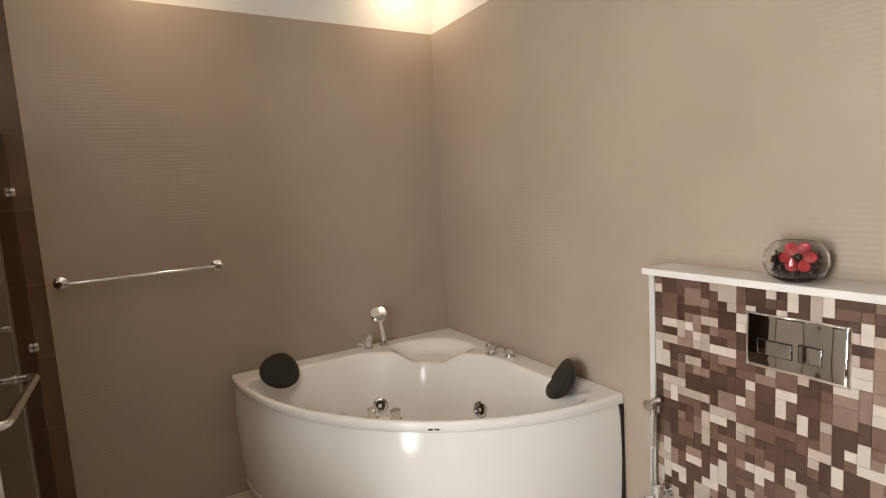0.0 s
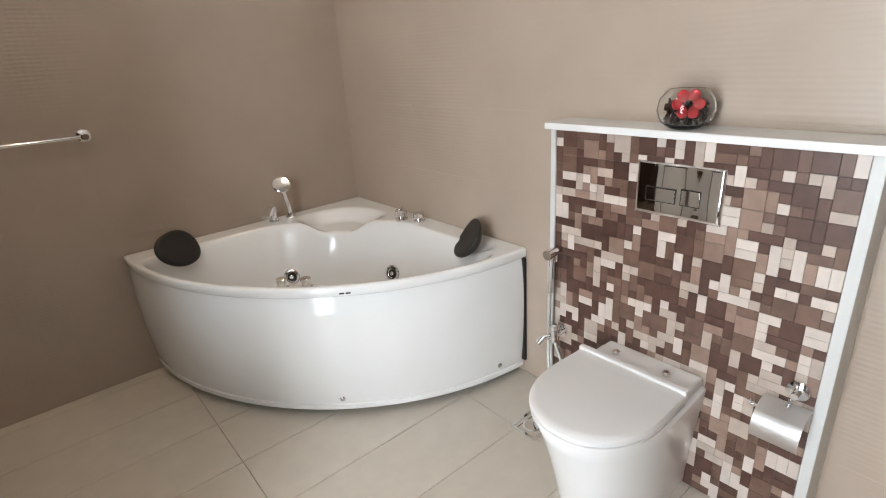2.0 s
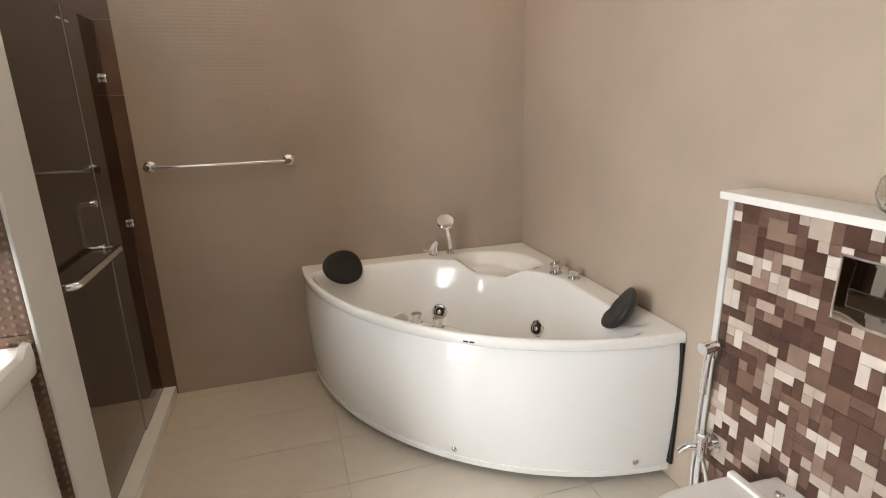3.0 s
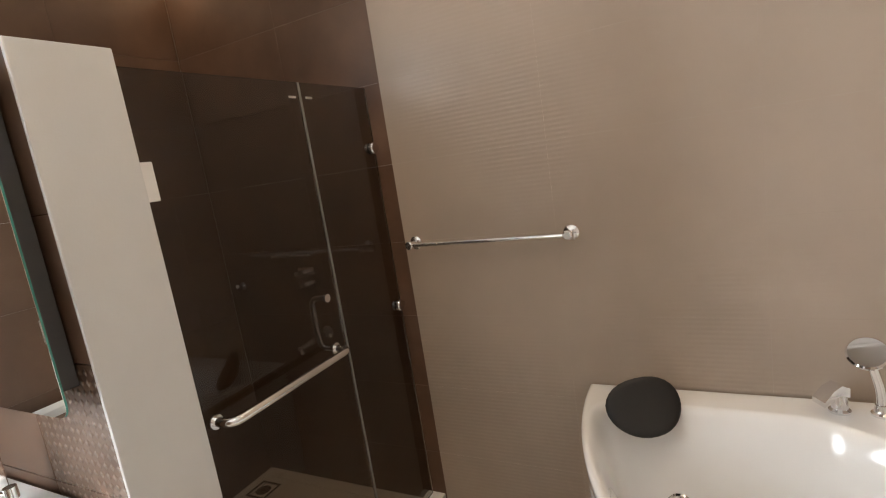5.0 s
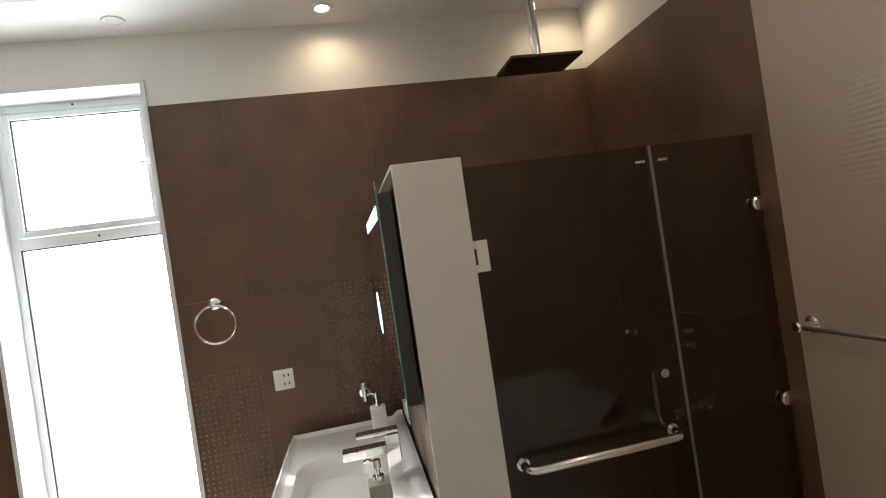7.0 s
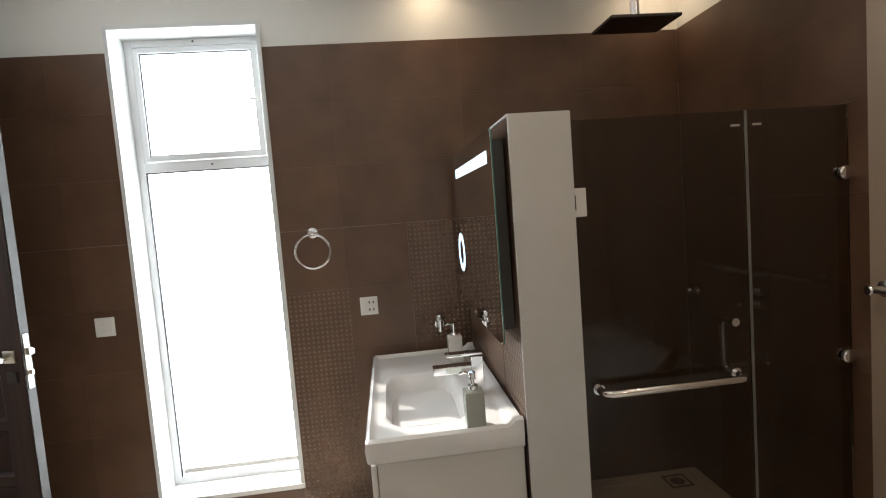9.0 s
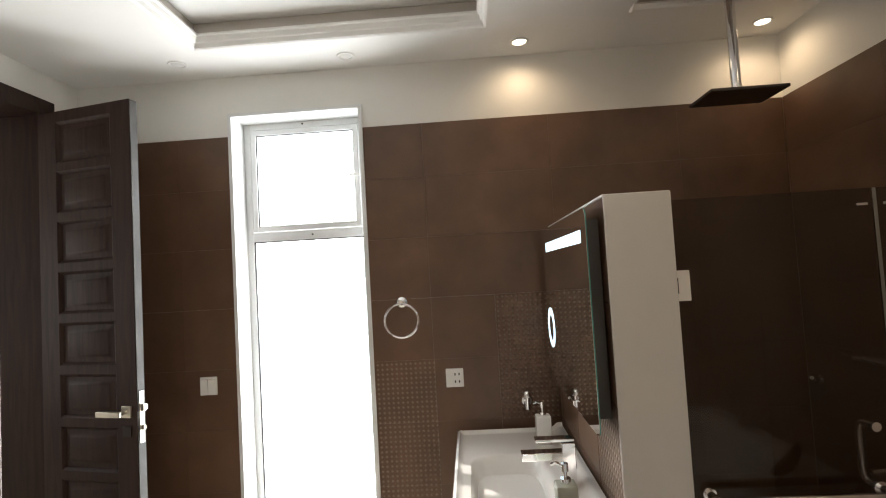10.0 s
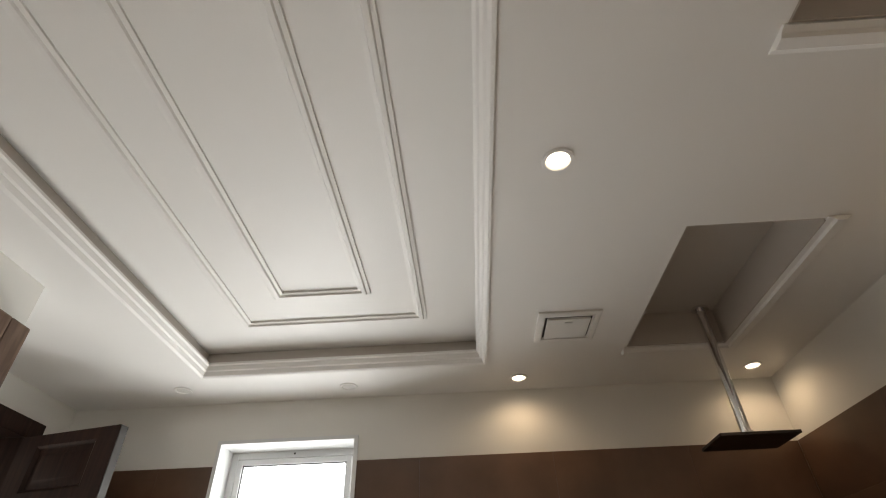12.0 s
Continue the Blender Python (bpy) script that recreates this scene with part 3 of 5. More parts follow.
def build_closed_door():
    door = thing("door_2", (D2X0, S1, 0), "closed brown wooden door with a moulded casing", "door")
    door["kind"] = "structure"
    m = Matrix.Translation((D2X0 + 0.004, S1 - 0.04, 0.012))
    leaf = door_leaf(door, m, D2X1 - D2X0 - 0.008, D2Z - 0.025, 0.044, 9, brown_wood, brown_wood)
    bm = bmesh.new()
    y0, y1 = S1 - 0.02, S1 + 0.026
    box(bm, JOG + 0.004, y0, 0, D2X0, y1, D2Z + 0.085, 0.006)
    box(bm, D2X1, y0, 0, D2X1 + 0.085, y1, D2Z + 0.085, 0.006)
    box(bm, D2X0, y0, D2Z - 0.004, D2X1, y1, D2Z + 0.085, 0.006)
    part("casing", bm, brown_wood, door, "brown wooden door casing")
    bm = bmesh.new()
    rod(bm, (D2X1 - 0.07, S1 - 0.02, 1.03), (D2X1 - 0.07, S1 + 0.04, 1.03), 0.009)
    box(bm, D2X1 - 0.19, S1 + 0.026, 1.018, D2X1 - 0.06, S1 + 0.040, 1.042, 0.003)
    part("door_handle", bm, lock_brass, leaf, "metal lever handle")


build_closed_door()


# ================= corner bath =================
def build_bath():
    cx, cy, zr = E - 0.004, N - 0.006, 0.600
    a, b = 1.232, 1.297            # reach along the north and the east wall
    bath = thing("corner_bath", (cx - 0.6, cy - 0.6, 0), "white acrylic corner whirlpool bath with chrome jets", "bathtub")

    def at(u, v, z):
        return Vector((cx - u, cy - v, z))

    def reach(th):
        c, s = math.cos(th), math.sin(th)
        n = 1.99
        return 1.0 / ((c / a) ** n + (s / b) ** n) ** (1 / n) if c > 1e-9 and s > 1e-9 else (a if c > s else b)

    def smooth(x):
        x = min(max(x, 0.0), 1.0)
        return x * x * (3 - 2 * x)

    def depth(u, v, edge):
        """How far the moulded shell lies under the rim."""
        corner = (u + v) / math.sqrt(2)
        shelf = 0.125 * math.exp(-((u - v + 0.06) / 0.26) ** 4)
        inner = [u - 0.125, v - 0.125, corner - 0.475 + 0.018 * math.cos(9 * (u - v))]
        k = 24.0

        def within(rim):
            return -math.log(sum(math.exp(-k * g) for g in (rim, *inner))) / k
        bowl = 0.41 * smooth((within(edge - 0.038 - shelf) + 0.024) / 0.155) ** 0.95
        ledge = 0.058 * smooth((within(edge - 0.030) + 0.010) / 0.045)   # step inside the front rim
        bowl = (bowl ** 5 + ledge ** 5) ** 0.2
        # seat moulded into the corner deck
        p, q = corner - 0.385, (u - v) / math.sqrt(2)
        e = math.sqrt((p / (0.145 + 0.03 * math.cos(8 * q))) ** 2 + (q / 0.25) ** 2)
        seat = 0.058 * smooth((1.0 - e) / 0.55)
        roll = 0.005 * smooth(1 - edge / 0.007)
        # sloped head rests at the two ends
        rest = 0
        for hu, hv in ((1.045, 0.155), (0.115, 1.12)):
            rest = max(rest, 0.03 * smooth(1 - math.hypot(u - hu, v - hv) / 0.10))
        return (bowl ** 3 + seat ** 3 + rest ** 3) ** (1 / 3) + roll

    nr, na = 170, 190
    bm = bmesh.new()
    rows = []
    for i in range(nr + 1):
        f = (i / nr) ** 0.72
        row = []
        for j in range(na + 1):
            th = math.pi / 2 * j / na
            R = reach(th)
            r = max(R * f, 0.0006)
            u, v = r * math.cos(th), r * math.sin(th)
            row.append(bm.verts.new(at(u, v, zr - depth(u, v, R - r))))
        rows.append(row)
    for i in range(nr):
        for j in range(na):
            bm.faces.new((rows[i][j], rows[i][j + 1], rows[i + 1][j + 1], rows[i + 1][j]))
    # outer lip, turned down
    prev = rows[-1]
    for drop, inset in ((0.008, -0.0015), (0.036, -0.0015), (0.039, 0.002), (0.040, 0.014), (0.041, 0.034)):
        ring = []
        for j in range(na + 1):
            th = math.pi / 2 * j / na
            R = reach(th) - inset
            ring.append(bm.verts.new(at(R * math.cos(th), R * math.sin(th), zr - drop)))
        for j in range(na):
            bm.faces.new((prev[j], prev[j + 1], ring[j + 1], ring[j]))
        prev = ring
    bmesh.ops.recalc_face_normals(bm, faces=bm.faces)
    shell = part("shell", bm, acrylic, bath, smooth=75)
    # apron: a bowed skirt under the lip
    bm = bmesh.new()
    prof = [(0.027, 0.558), (0.025, 0.548), (0.020, 0.532), (0.012, 0.505), (0.006, 0.46), (0.002, 0.40), (0.002, 0.33), (0.010, 0.23), (0.024, 0.13), (0.036, 0.075), (0.040, 0.060), (0.035, 0.058), (0.038, 0.034), (0.05, 0.032)]
    prev = None
    for inset, z in prof:
        ring = []
        for j in range(na + 1):
            th = math.pi / 2 * j / na
            R = reach(th) - inset * (0.45 + 0.75 * math.sin(2 * th))
            ring.append(bm.verts.new(at(R * math.cos(th), R * math.sin(th), z)))
        if prev:
            for j in range(na):
                bm.faces.new((prev[j], prev[j + 1], ring[j + 1], ring[j]))
        prev = ring
    bmesh.ops.recalc_face_normals(bm, faces=bm.faces)
    apron = part("apron", bm, acrylic, bath, "bowed glossy white front panel", smooth=50)
    # unseen black block set back under the apron, darkens the shadow gap
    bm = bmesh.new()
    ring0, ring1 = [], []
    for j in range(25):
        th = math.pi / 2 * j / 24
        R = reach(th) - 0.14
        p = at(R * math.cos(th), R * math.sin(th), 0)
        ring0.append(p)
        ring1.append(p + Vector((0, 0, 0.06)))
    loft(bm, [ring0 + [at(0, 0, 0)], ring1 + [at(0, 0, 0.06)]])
    part("base_frame", bm, black_gap, bath, "unseen black block darkening the shadow gap under the panel")
    # black strip at the east wall, painted for the shaded gap beside the apron
    bm = one_box(cx - 0.012, cy - b - 0.003, 0.07, cx - 0.001, cy - b + 0.016, 0.556)
    part("seal", bm, black_gap, bath, "black strip standing in for the dark gap at the wall")
    # screws
    for th in (0.12, 0.92, 1.46):
        R = reach(th) - 0.031 * (0.45 + 0.75 * math.sin(2 * th))
        n = Vector((-math.cos(th), -math.sin(th), 0))
        p = at(R * math.cos(th), R * math.sin(th), 0.092)
        part("screw_cap", one_lathe([(0.011, 0), (0.011, 0.003), (0.007, 0.006), (0, 0.007)], Matrix.Translation(p) @ n.to_track_quat("Z", "Y").to_matrix().to_4x4(), 14), chrome, apron, "chrome screw cap")
    # small maker's mark, drawn as plain bars
    th = 0.98
    for k in range(2):
        t0 = th + 0.018 * (k - 0.5)
        R = reach(t0) + 0.0010
        n = Vector((-math.cos(t0), -math.sin(t0), 0))
        m = Matrix.Translation(at(R * math.cos(t0), R * math.sin(t0), zr - 0.026)) @ n.to_track_quat("Z", "Y").to_matrix().to_4x4()
        bm = one_box(-0.009, -0.003, -0.001, 0.009, 0.003, 0.0015)
        bmesh.ops.transform(bm, matrix=m, verts=bm.verts)
        part("mark", bm, dark_metal, shell, "tiny dark lettering bar")

    def surface(u, v):
        th = math.atan2(v, u)
        return at(u, v, zr - depth(u, v, reach(th) - math.hypot(u, v)))

    def normal(u, v):
        e = 0.006
        n = (surface(u + e, v) - surface(u - e, v)).cross(surface(u, v + e) - surface(u, v - e))
        return n if n.z > 0 else -n

    def on_wall(u, v, du, dv, z):
        # slides from the middle of the bath to the wall that lies at height z
        for k in range(400):
            if surface(u, v).z >= z:
                break
            u, v = u + du * 0.002, v + dv * 0.002
        return u, v

    # jets on the inner walls
    for u, v in (on_wall(0.575, 0.45, 0, -1, 0.345), on_wall(0.45, 0.615, -1, 0, 0.355), on_wall(0.955, 0.45, 0, -1, 0.315), on_wall(0.36, 0.75, 0, 1, 0.36)):
        m = Matrix.Translation(surface(u, v)) @ normal(u, v).to_track_quat("Z", "Y").to_matrix().to_4x4()
        jet = part("jet", one_lathe([(0.040, -0.004), (0.041, 0.002), (0.036, 0.008), (0.028, 0.010), (0.025, 0.004), (0.018, 0.001)], m), chrome, bath, "round chrome water jet")
        part("nozzle", one_lathe([(0.019, 0.001), (0.020, 0.007), (0.012, 0.006), (0.009, 0.003)], m), dark_metal, jet, "dark jet nozzle")
        part("jet_tip", one_lathe([(0.010, 0.001), (0.010, 0.010), (0.006, 0.012), (0.004, 0.006), (0, 0.005)], m), chrome, jet, "chrome jet tip")
    u, v = on_wall(0.775, 0.45, 0, -1, 0.305)
    m = Matrix.Translation(surface(u, v)) @ normal(u, v).to_track_quat("Z", "Y").to_matrix().to_4x4()
    part("suction_cover", one_lathe([(0.042, -0.004), (0.042, 0.006), (0.036, 0.011), (0.012, 0.013), (0, 0.012)], m), steel, bath, "round steel suction cover")
    # two knobs on the front rim
    for u, v in ((0.824, 0.766), (0.756, 0.836)):
        p = at(u, v, surface(u, v).z)
        part("knob", one_lathe([(0.022, -0.025), (0.025, 0.004), (0.018, 0.008), (0.017, 0.028), (0.021, 0.031), (0.021, 0.040), (0.015, 0.043), (0, 0.043)], Matrix.Translation(p)), chrome, bath, "small chrome control knob")
    # mixer spout by the north wall
    p = surface(0.545, 0.062)
    bm = bmesh.new()
    lathe(bm, [(0.026, -0.002), (0.026, 0.006), (0.020, 0.012), (0.019, 0.055), (0.016, 0.070), (0, 0.072)], Matrix.Translation(p))
    rings = []
    for k, (d, z, w, h) in enumerate(((-0.016, 0.058, 0.018, 0.014), (0.008, 0.070, 0.020, 0.014), (0.032, 0.062, 0.022, 0.011), (0.060, 0.038, 0.023, 0.007))):
        q = p + Vector((-d * 0.86, -d * 0.5, z))
        rings.append([q + Vector((sx * w * 0.5, -sx * w * 0.86, sz * h)) for sx, sz in ((-1, -1), (1, -1), (1, 1), (-1, 1))])
    loft(bm, rings)
    part("spout", bm, chrome, bath, "flat chrome waterfall spout")
    # hand shower standing in its holder
    p = surface(0.455, 0.066)
    holder = part("shower_holder", one_lathe([(0.024, -0.002), (0.024, 0.006), (0.018, 0.010), (0.015, 0.03), (0, 0.03)], Matrix.Translation(p)), chrome, bath, "chrome hand shower holder")
    bm = bmesh.new()
    top = p + Vector((-0.034, -0.03, 0.180))
    pipe(bm, bend([p + Vector((0, 0, 0.015)), p + Vector((-0.004, 0, 0.07)), p + Vector((-0.018, -0.012, 0.125)), top]), 0.012)
    part("hand_shower", bm, chrome, holder, "chrome hand shower stem")
    n = Vector((-0.18, -0.62, 0.76))
    m = Matrix.Translation(top + Vector((-0.004, -0.012, 0.01))) @ n.to_track_quat("Z", "Y").to_matrix().to_4x4()
    part("shower_rose", one_lathe([(0.012, -0.022), (0.030, -0.014), (0.046, -0.004), (0.047, 0.004), (0.042, 0.008), (0.02, 0.009), (0, 0.009)], m), chrome, holder, "round chrome shower rose")
    # two turn valves by the east wall
    for u, v, s in ((0.098, 0.572, 1.0), (0.062, 0.668, 0.9)):
        p = surface(u, v)
        part("valve_knob", one_lathe([(0.032 * s, -0.002), (0.032 * s, 0.006), (0.022 * s, 0.010), (0.020 * s, 0.018), (0.030 * s, 0.022), (0.031 * s, 0.045 * s), (0.026 * s, 0.050 * s), (0.010, 0.052 * s), (0, 0.052 * s)], Matrix.Translation(p)), chrome, bath, "chrome turn valve on the rim")
    bm = one_box(-0.028, -0.006, 0.046, 0.028, 0.006, 0.062, 0.004)
    bmesh.ops.transform(bm, matrix=Matrix.Translation(surface(0.098, 0.572)) @ pose(0, 0, 0, 0, 0, 35), verts=bm.verts)
    part("valve_lever", bm, chrome, bath, "chrome lever of the valve")
    return surface, normal


bath_surface, bath_normal = build_bath()


def build_pillow(u, v, toward, label):
    """A rounded wedge of foam that leans back from the bath's middle."""
    p = bath_surface(u, v)
    p.z = 0.572
    ob = thing("bath_pillow", p, label, "pillow", "bath pillows")
    bm = bmesh.new()
    bmesh.ops.create_uvsphere(bm, u_segments=32, v_segments=20, radius=1)
    for q in bm.verts:
        x, y, z = q.co
        wide = 0.118 * (1 + 0.12 * y)
        q.co = Vector((wide * math.copysign(abs(x) ** 0.9, x), 0.088 * y, 0.027 * math.copysign(abs(z) ** 0.8, z) + 0.022 * y * y + 0.012 * x * x))
    d = Vector((*toward, 0)).normalized()
    n = d * math.sin(radians(52)) + Vector((0, 0, math.cos(radians(52))))
    up = Vector((0, 0, 1)) - n * n.z
    up.normalize()
    side = up.cross(n)
    m = Matrix.Translation(p - d * 0.012 + Vector((0, 0, 0.038))) @ Matrix((side, up, n)).transposed().to_4x4()
    bmesh.ops.transform(bm, matrix=m, verts=bm.verts)
    part("cushion", bm, black_foam, ob, smooth=180)


build_pillow(1.035, 0.168, (0.62, -0.78), "black foam head pillow near the towel bar")
build_pillow(0.112, 1.075, (-0.80, 0.60), "black foam head pillow near the toilet")


# ================= toilet ledge with mosaic =================
CX = 2.833                       # face of the ledge
CY0, CY1, CZ = 0.192, 1.060, 1.108


def build_ledge():
    ledge = thing("cistern_ledge", (CX + 0.05, (CY0 + CY1) / 2, 0), "white boxed-in cistern wall faced with brown and cream mosaic", "cistern wall")
    x = CX + 0.006
    part("core", one_box(x, CY0 + 0.004, 0, E + 0.004, CY1 - 0.004, CZ - 0.002), grout_beige, ledge)
    bm = bmesh.new()
    box(bm, CX - 0.006, CY0 - 0.004, 0, E + 0.002, CY0 + 0.024, CZ, 0.003)
    part("edge_post", bm, trim_white, ledge, "white painted edge")
    part("edge_post", one_box(CX - 0.006, CY1 - 0.016, 0, E + 0.002, CY1 + 0.004, CZ, 0.003), trim_white, ledge, "white painted edge")
    part("shelf", one_box(CX - 0.026, CY0 - 0.022, CZ, E + 0.002, CY1 + 0.016, CZ + 0.022, 0.004), stone_white, ledge, "white stone shelf")
    # mosaic: rectangles of one to six cells
    rng = random.Random(11)
    y0, y1, z0, z1 = CY0 + 0.025, CY1 - 0.017, 0.0, CZ - 0.001
    nu, nv = 31, 41
    cu, cv = (y1 - y0) / nu, (z1 - z0) / nv
    used = [[False] * nv for _ in range(nu)]
    sizes = [(1, 1)] * 16 + [(2, 1)] * 9 + [(1, 2)] * 9 + [(2, 2)] * 6 + [(3, 1)] * 1 + [(1, 3)] * 1
    pieces = []
    for j in reversed(range(nv)):
        for i in range(nu):
            if used[i][j]:
                continue
            for _ in range(12):
                w, h = rng.choice(sizes)
                if i + w <= nu and j - h + 1 >= 0 and not any(used[i + p][j - q] for p in range(w) for q in range(h)):
                    break
            else:
                w = h = 1
            for p in range(w):
                for q in range(h):
                    used[i + p][j - q] = True
            k = rng.choices(range(5), (31, 21, 12, 18, 18))[0]
            if w * h >= 4 and k > 2:
                k = rng.choice((0, 1, 1, 2, 3))
            pieces.append((i, j - h + 1, w, h, k))
    m = m_west_face(CX - 0.002)
    rest = {}
    for n, (i, j, w, h, k) in enumerate(pieces):
        rect = (-(y0 + (i + w) * cu), z0 + j * cv, -(y0 + i * cu), z0 + (j + h) * cv)
        if n < 300:
            ob = new("mosaic_tile", tile_mesh(rect[2] - rect[0], rect[3] - rect[1], 0.008, mosaic_mats[k], 0.0004, 0.0006))
            ob.parent = ledge
            ob.matrix_parent_inverse = Matrix.Translation(-base_of(ledge))
            ob.matrix_basis = m @ Matrix.Translation((rect[0], rect[1], 0))
        else:
            rest.setdefault(k, []).append(rect)
    for k, rects in rest.items():
        bm = bmesh.new()
        for r in rects:
            box(bm, CX - 0.002, -r[2] + 0.0004, r[1] + 0.0004, CX + 0.006, -r[0] - 0.0004, r[3] - 0.0004)
        tagged(part("mosaic_rest", bm, mosaic_mats[k], ledge), kind="stuff")


build_ledge()


def build_flush_plate():
    ob = thing("flush_plate", (CX, 0.622, 0.887), "polished chrome dual flush plate on the mosaic", "flush plate")
    x, y0, y1, z0, z1 = CX - 0.002, 0.498, 0.746, 0.887, 1.040

    def face(y, z):
        """The pressed sheet is very slightly wavy."""
        a, b = (y - y0) / (y1 - y0), (z - z0) / (z1 - z0)
        edge = min(a, 1 - a, b * 0.6, (1 - b) * 0.6)
        return x - 0.011 - 0.0016 * math.sin(math.pi * 3.1 * a + 0.7) - 0.0012 * math.sin(math.pi * 1.6 * b + 0.5) + 0.004 * max(0.0, 1 - edge / 0.02) ** 2

    bm = bmesh.new()
    nu, nv = 44, 28
    rows = [[bm.verts.new((face(y0 + (y1 - y0) * p / nu, z0 + (z1 - z0) * q / nv), y0 + (y1 - y0) * p / nu, z0 + (z1 - z0) * q / nv)) for q in range(nv + 1)] for p in range(nu + 1)]
    for p in range(nu):
        for q in range(nv):
            bm.faces.new((rows[p][q], rows[p][q + 1], rows[p + 1][q + 1], rows[p + 1][q]))
    ring = [rows[p][0] for p in range(nu + 1)] + [rows[nu][q] for q in range(1, nv + 1)] + [rows[p][nv] for p in range(nu - 1, -1, -1)] + [rows[0][q] for q in range(nv - 1, 0, -1)]
    back = [bm.verts.new((x, v.co.y, v.co.z)) for v in ring]
    for p in range(len(ring)):
        q = (p + 1) % len(ring)
        bm.faces.new((ring[p], ring[q], back[q], back[p]))
    bmesh.ops.recalc_face_normals(bm, faces=bm.faces)
    part("plate", bm, polished, ob, smooth=60)
    for a, b, c, d in ((0.626, 0.710, 0.930, 0.968), (0.558, 0.608, 0.930, 0.972)):
        front = min(face(p, q) for p in (a, (a + b) / 2, b) for q in (c, d))
        key = part("button", one_box(front - 0.0012, a, c, x - 0.004, b, d, 0.0008), polished, ob, "flush chrome push button")
        bm = bmesh.new()
        w = 0.0022
        for q in ((a - w, c - w, b + w, c), (a - w, d, b + w, d + w), (a - w, c, a, d), (b, c, b + w, d)):
            box(bm, front - 0.0006, q[0], q[1], x - 0.004, q[2], q[3])
        part("joint", bm, dark_metal, key, "dark joint round the button")


build_flush_plate()


def d_ring(x0, x1, yc, half, z, n=40, front=0.62):
    """An outline straight at the back (x1) and round at the front (x0)."""
    pts = []
    xm = x0 + (x1 - x0) * front
    pts.append((x1, yc + half * 0.97, z))
    for k in range(n + 1):
        a = math.pi / 2 + math.pi * k / n
        c, s = math.cos(a), math.sin(a)
        e = 2 / 2.25
        pts.append((xm + (xm - x0) * math.copysign(abs(c) ** e, c), yc + half * math.copysign(abs(s) ** e, s), z))
    pts.append((x1, yc - half * 0.97, z))
    return pts


def build_toilet():
    yc = 0.656
    ob = thing("toilet", (2.6, yc, 0), "white ceramic back-to-wall toilet with the lid closed", "toilet")
    xb = CX - 0.003
    bm = bmesh.new()
    loft(bm, [d_ring(2.452, xb, yc, 0.148, 0.0), d_ring(2.447, xb, yc, 0.150, 0.015), d_ring(2.425, xb, yc, 0.156, 0.12), d_ring(2.392, xb, yc, 0.168, 0.24),
              d_ring(2.362, xb, yc, 0.178, 0.33), d_ring(2.345, xb, yc, 0.183, 0.372), d_ring(2.347, xb, yc, 0.183, 0.380), d_ring(2.36, xb, yc, 0.176, 0.386)])
    part("bowl", bm, ceramic, ob, smooth=50)
    bm = bmesh.new()
    loft(bm, [d_ring(2.347, 2.702, yc, 0.176, 0.387), d_ring(2.338, 2.704, yc, 0.180, 0.391), d_ring(2.338, 2.704, yc, 0.180, 0.400), d_ring(2.345, 2.702, yc, 0.176, 0.403)])
    part("seat", bm, seat_plastic, ob, "white seat ring", smooth=50)
    bm = bmesh.new()
    loft(bm, [d_ring(2.345, 2.70, yc, 0.176, 0.405), d_ring(2.335, 2.705, yc, 0.182, 0.409), d_ring(2.334, 2.705, yc, 0.182, 0.422), d_ring(2.340, 2.703, yc, 0.179, 0.427), d_ring(2.36, 2.700, yc, 0.166, 0.430)])
    lid = part("lid", bm, seat_plastic, ob, "closed white lid", smooth=40)
    part("hinge_bar", one_box(2.694, yc - 0.178, 0.404, 2.716, yc + 0.178, 0.440, 0.005), seat_plastic, lid, "raised back edge of the lid")
    part("back_deck", one_box(2.724, yc - 0.166, 0.372, xb, yc + 0.146, 0.416, 0.008), ceramic, ob, "raised ceramic deck behind the lid")
    for s in (-1, 1):
        part("bolt_cover", one_lathe([(0.012, 0), (0.012, 0.01), (0.008, 0.014), (0, 0.014)], Matrix.Translation((2.765, yc + s * 0.085, 0.4155))), chrome, ob, "chrome seat bolt")


build_toilet()


def build_paper_holder():
    ob = thing("paper_holder", (CX, 0.27, 0.33), "chrome toilet paper holder with a curved cover", "paper holder")
    x = CX - 0.004
    m = Matrix.Translation((x, 0.255, 0.494)) @ pose(0, 0, 0, 0, -90, 0)
    part("rose", one_lathe([(0.027, 0), (0.027, 0.008), (0.020, 0.012), (0.010, 0.014), (0.009, 0.04), (0, 0.04)], m), chrome, ob)
    bm = bmesh.new()
    pipe(bm, bend([(x - 0.03, 0.262, 0.478), (x - 0.045, 0.264, 0.455), (x - 0.055, 0.285, 0.440), (x - 0.055, 0.335, 0.437), (x - 0.056, 0.348, 0.448)]), 0.005)
    part("arm", bm, chrome, ob, "bent chrome arm")
    bm = bmesh.new()
    line = [Vector((x - 0.012, 0, 0.455)), Vector((x - 0.05, 0, 0.462)), Vector((x - 0.085, 0, 0.448)), Vector((x - 0.102, 0, 0.424)), Vector((x - 0.104, 0, 0.396)), Vector((x - 0.096, 0, 0.372))]
    line = bend(line, 4)
    va = [[bm.verts.new(p + Vector((0, y, 0))) for p in line] for y in (0.212, 0.322)]
    for k in range(len(line) - 1):
        bm.faces.new((va[0][k], va[0][k + 1], va[1][k + 1], va[1][k]))
    bmesh.ops.solidify(bm, geom=list(bm.faces), thickness=0.0022)
    part("cover", bm, mat("satin_chrome", (0.95, 0.95, 0.95), 0.36, 1.0, var=0.03, scale=15), ob, "curved satin chrome cover flap")


build_paper_holder()


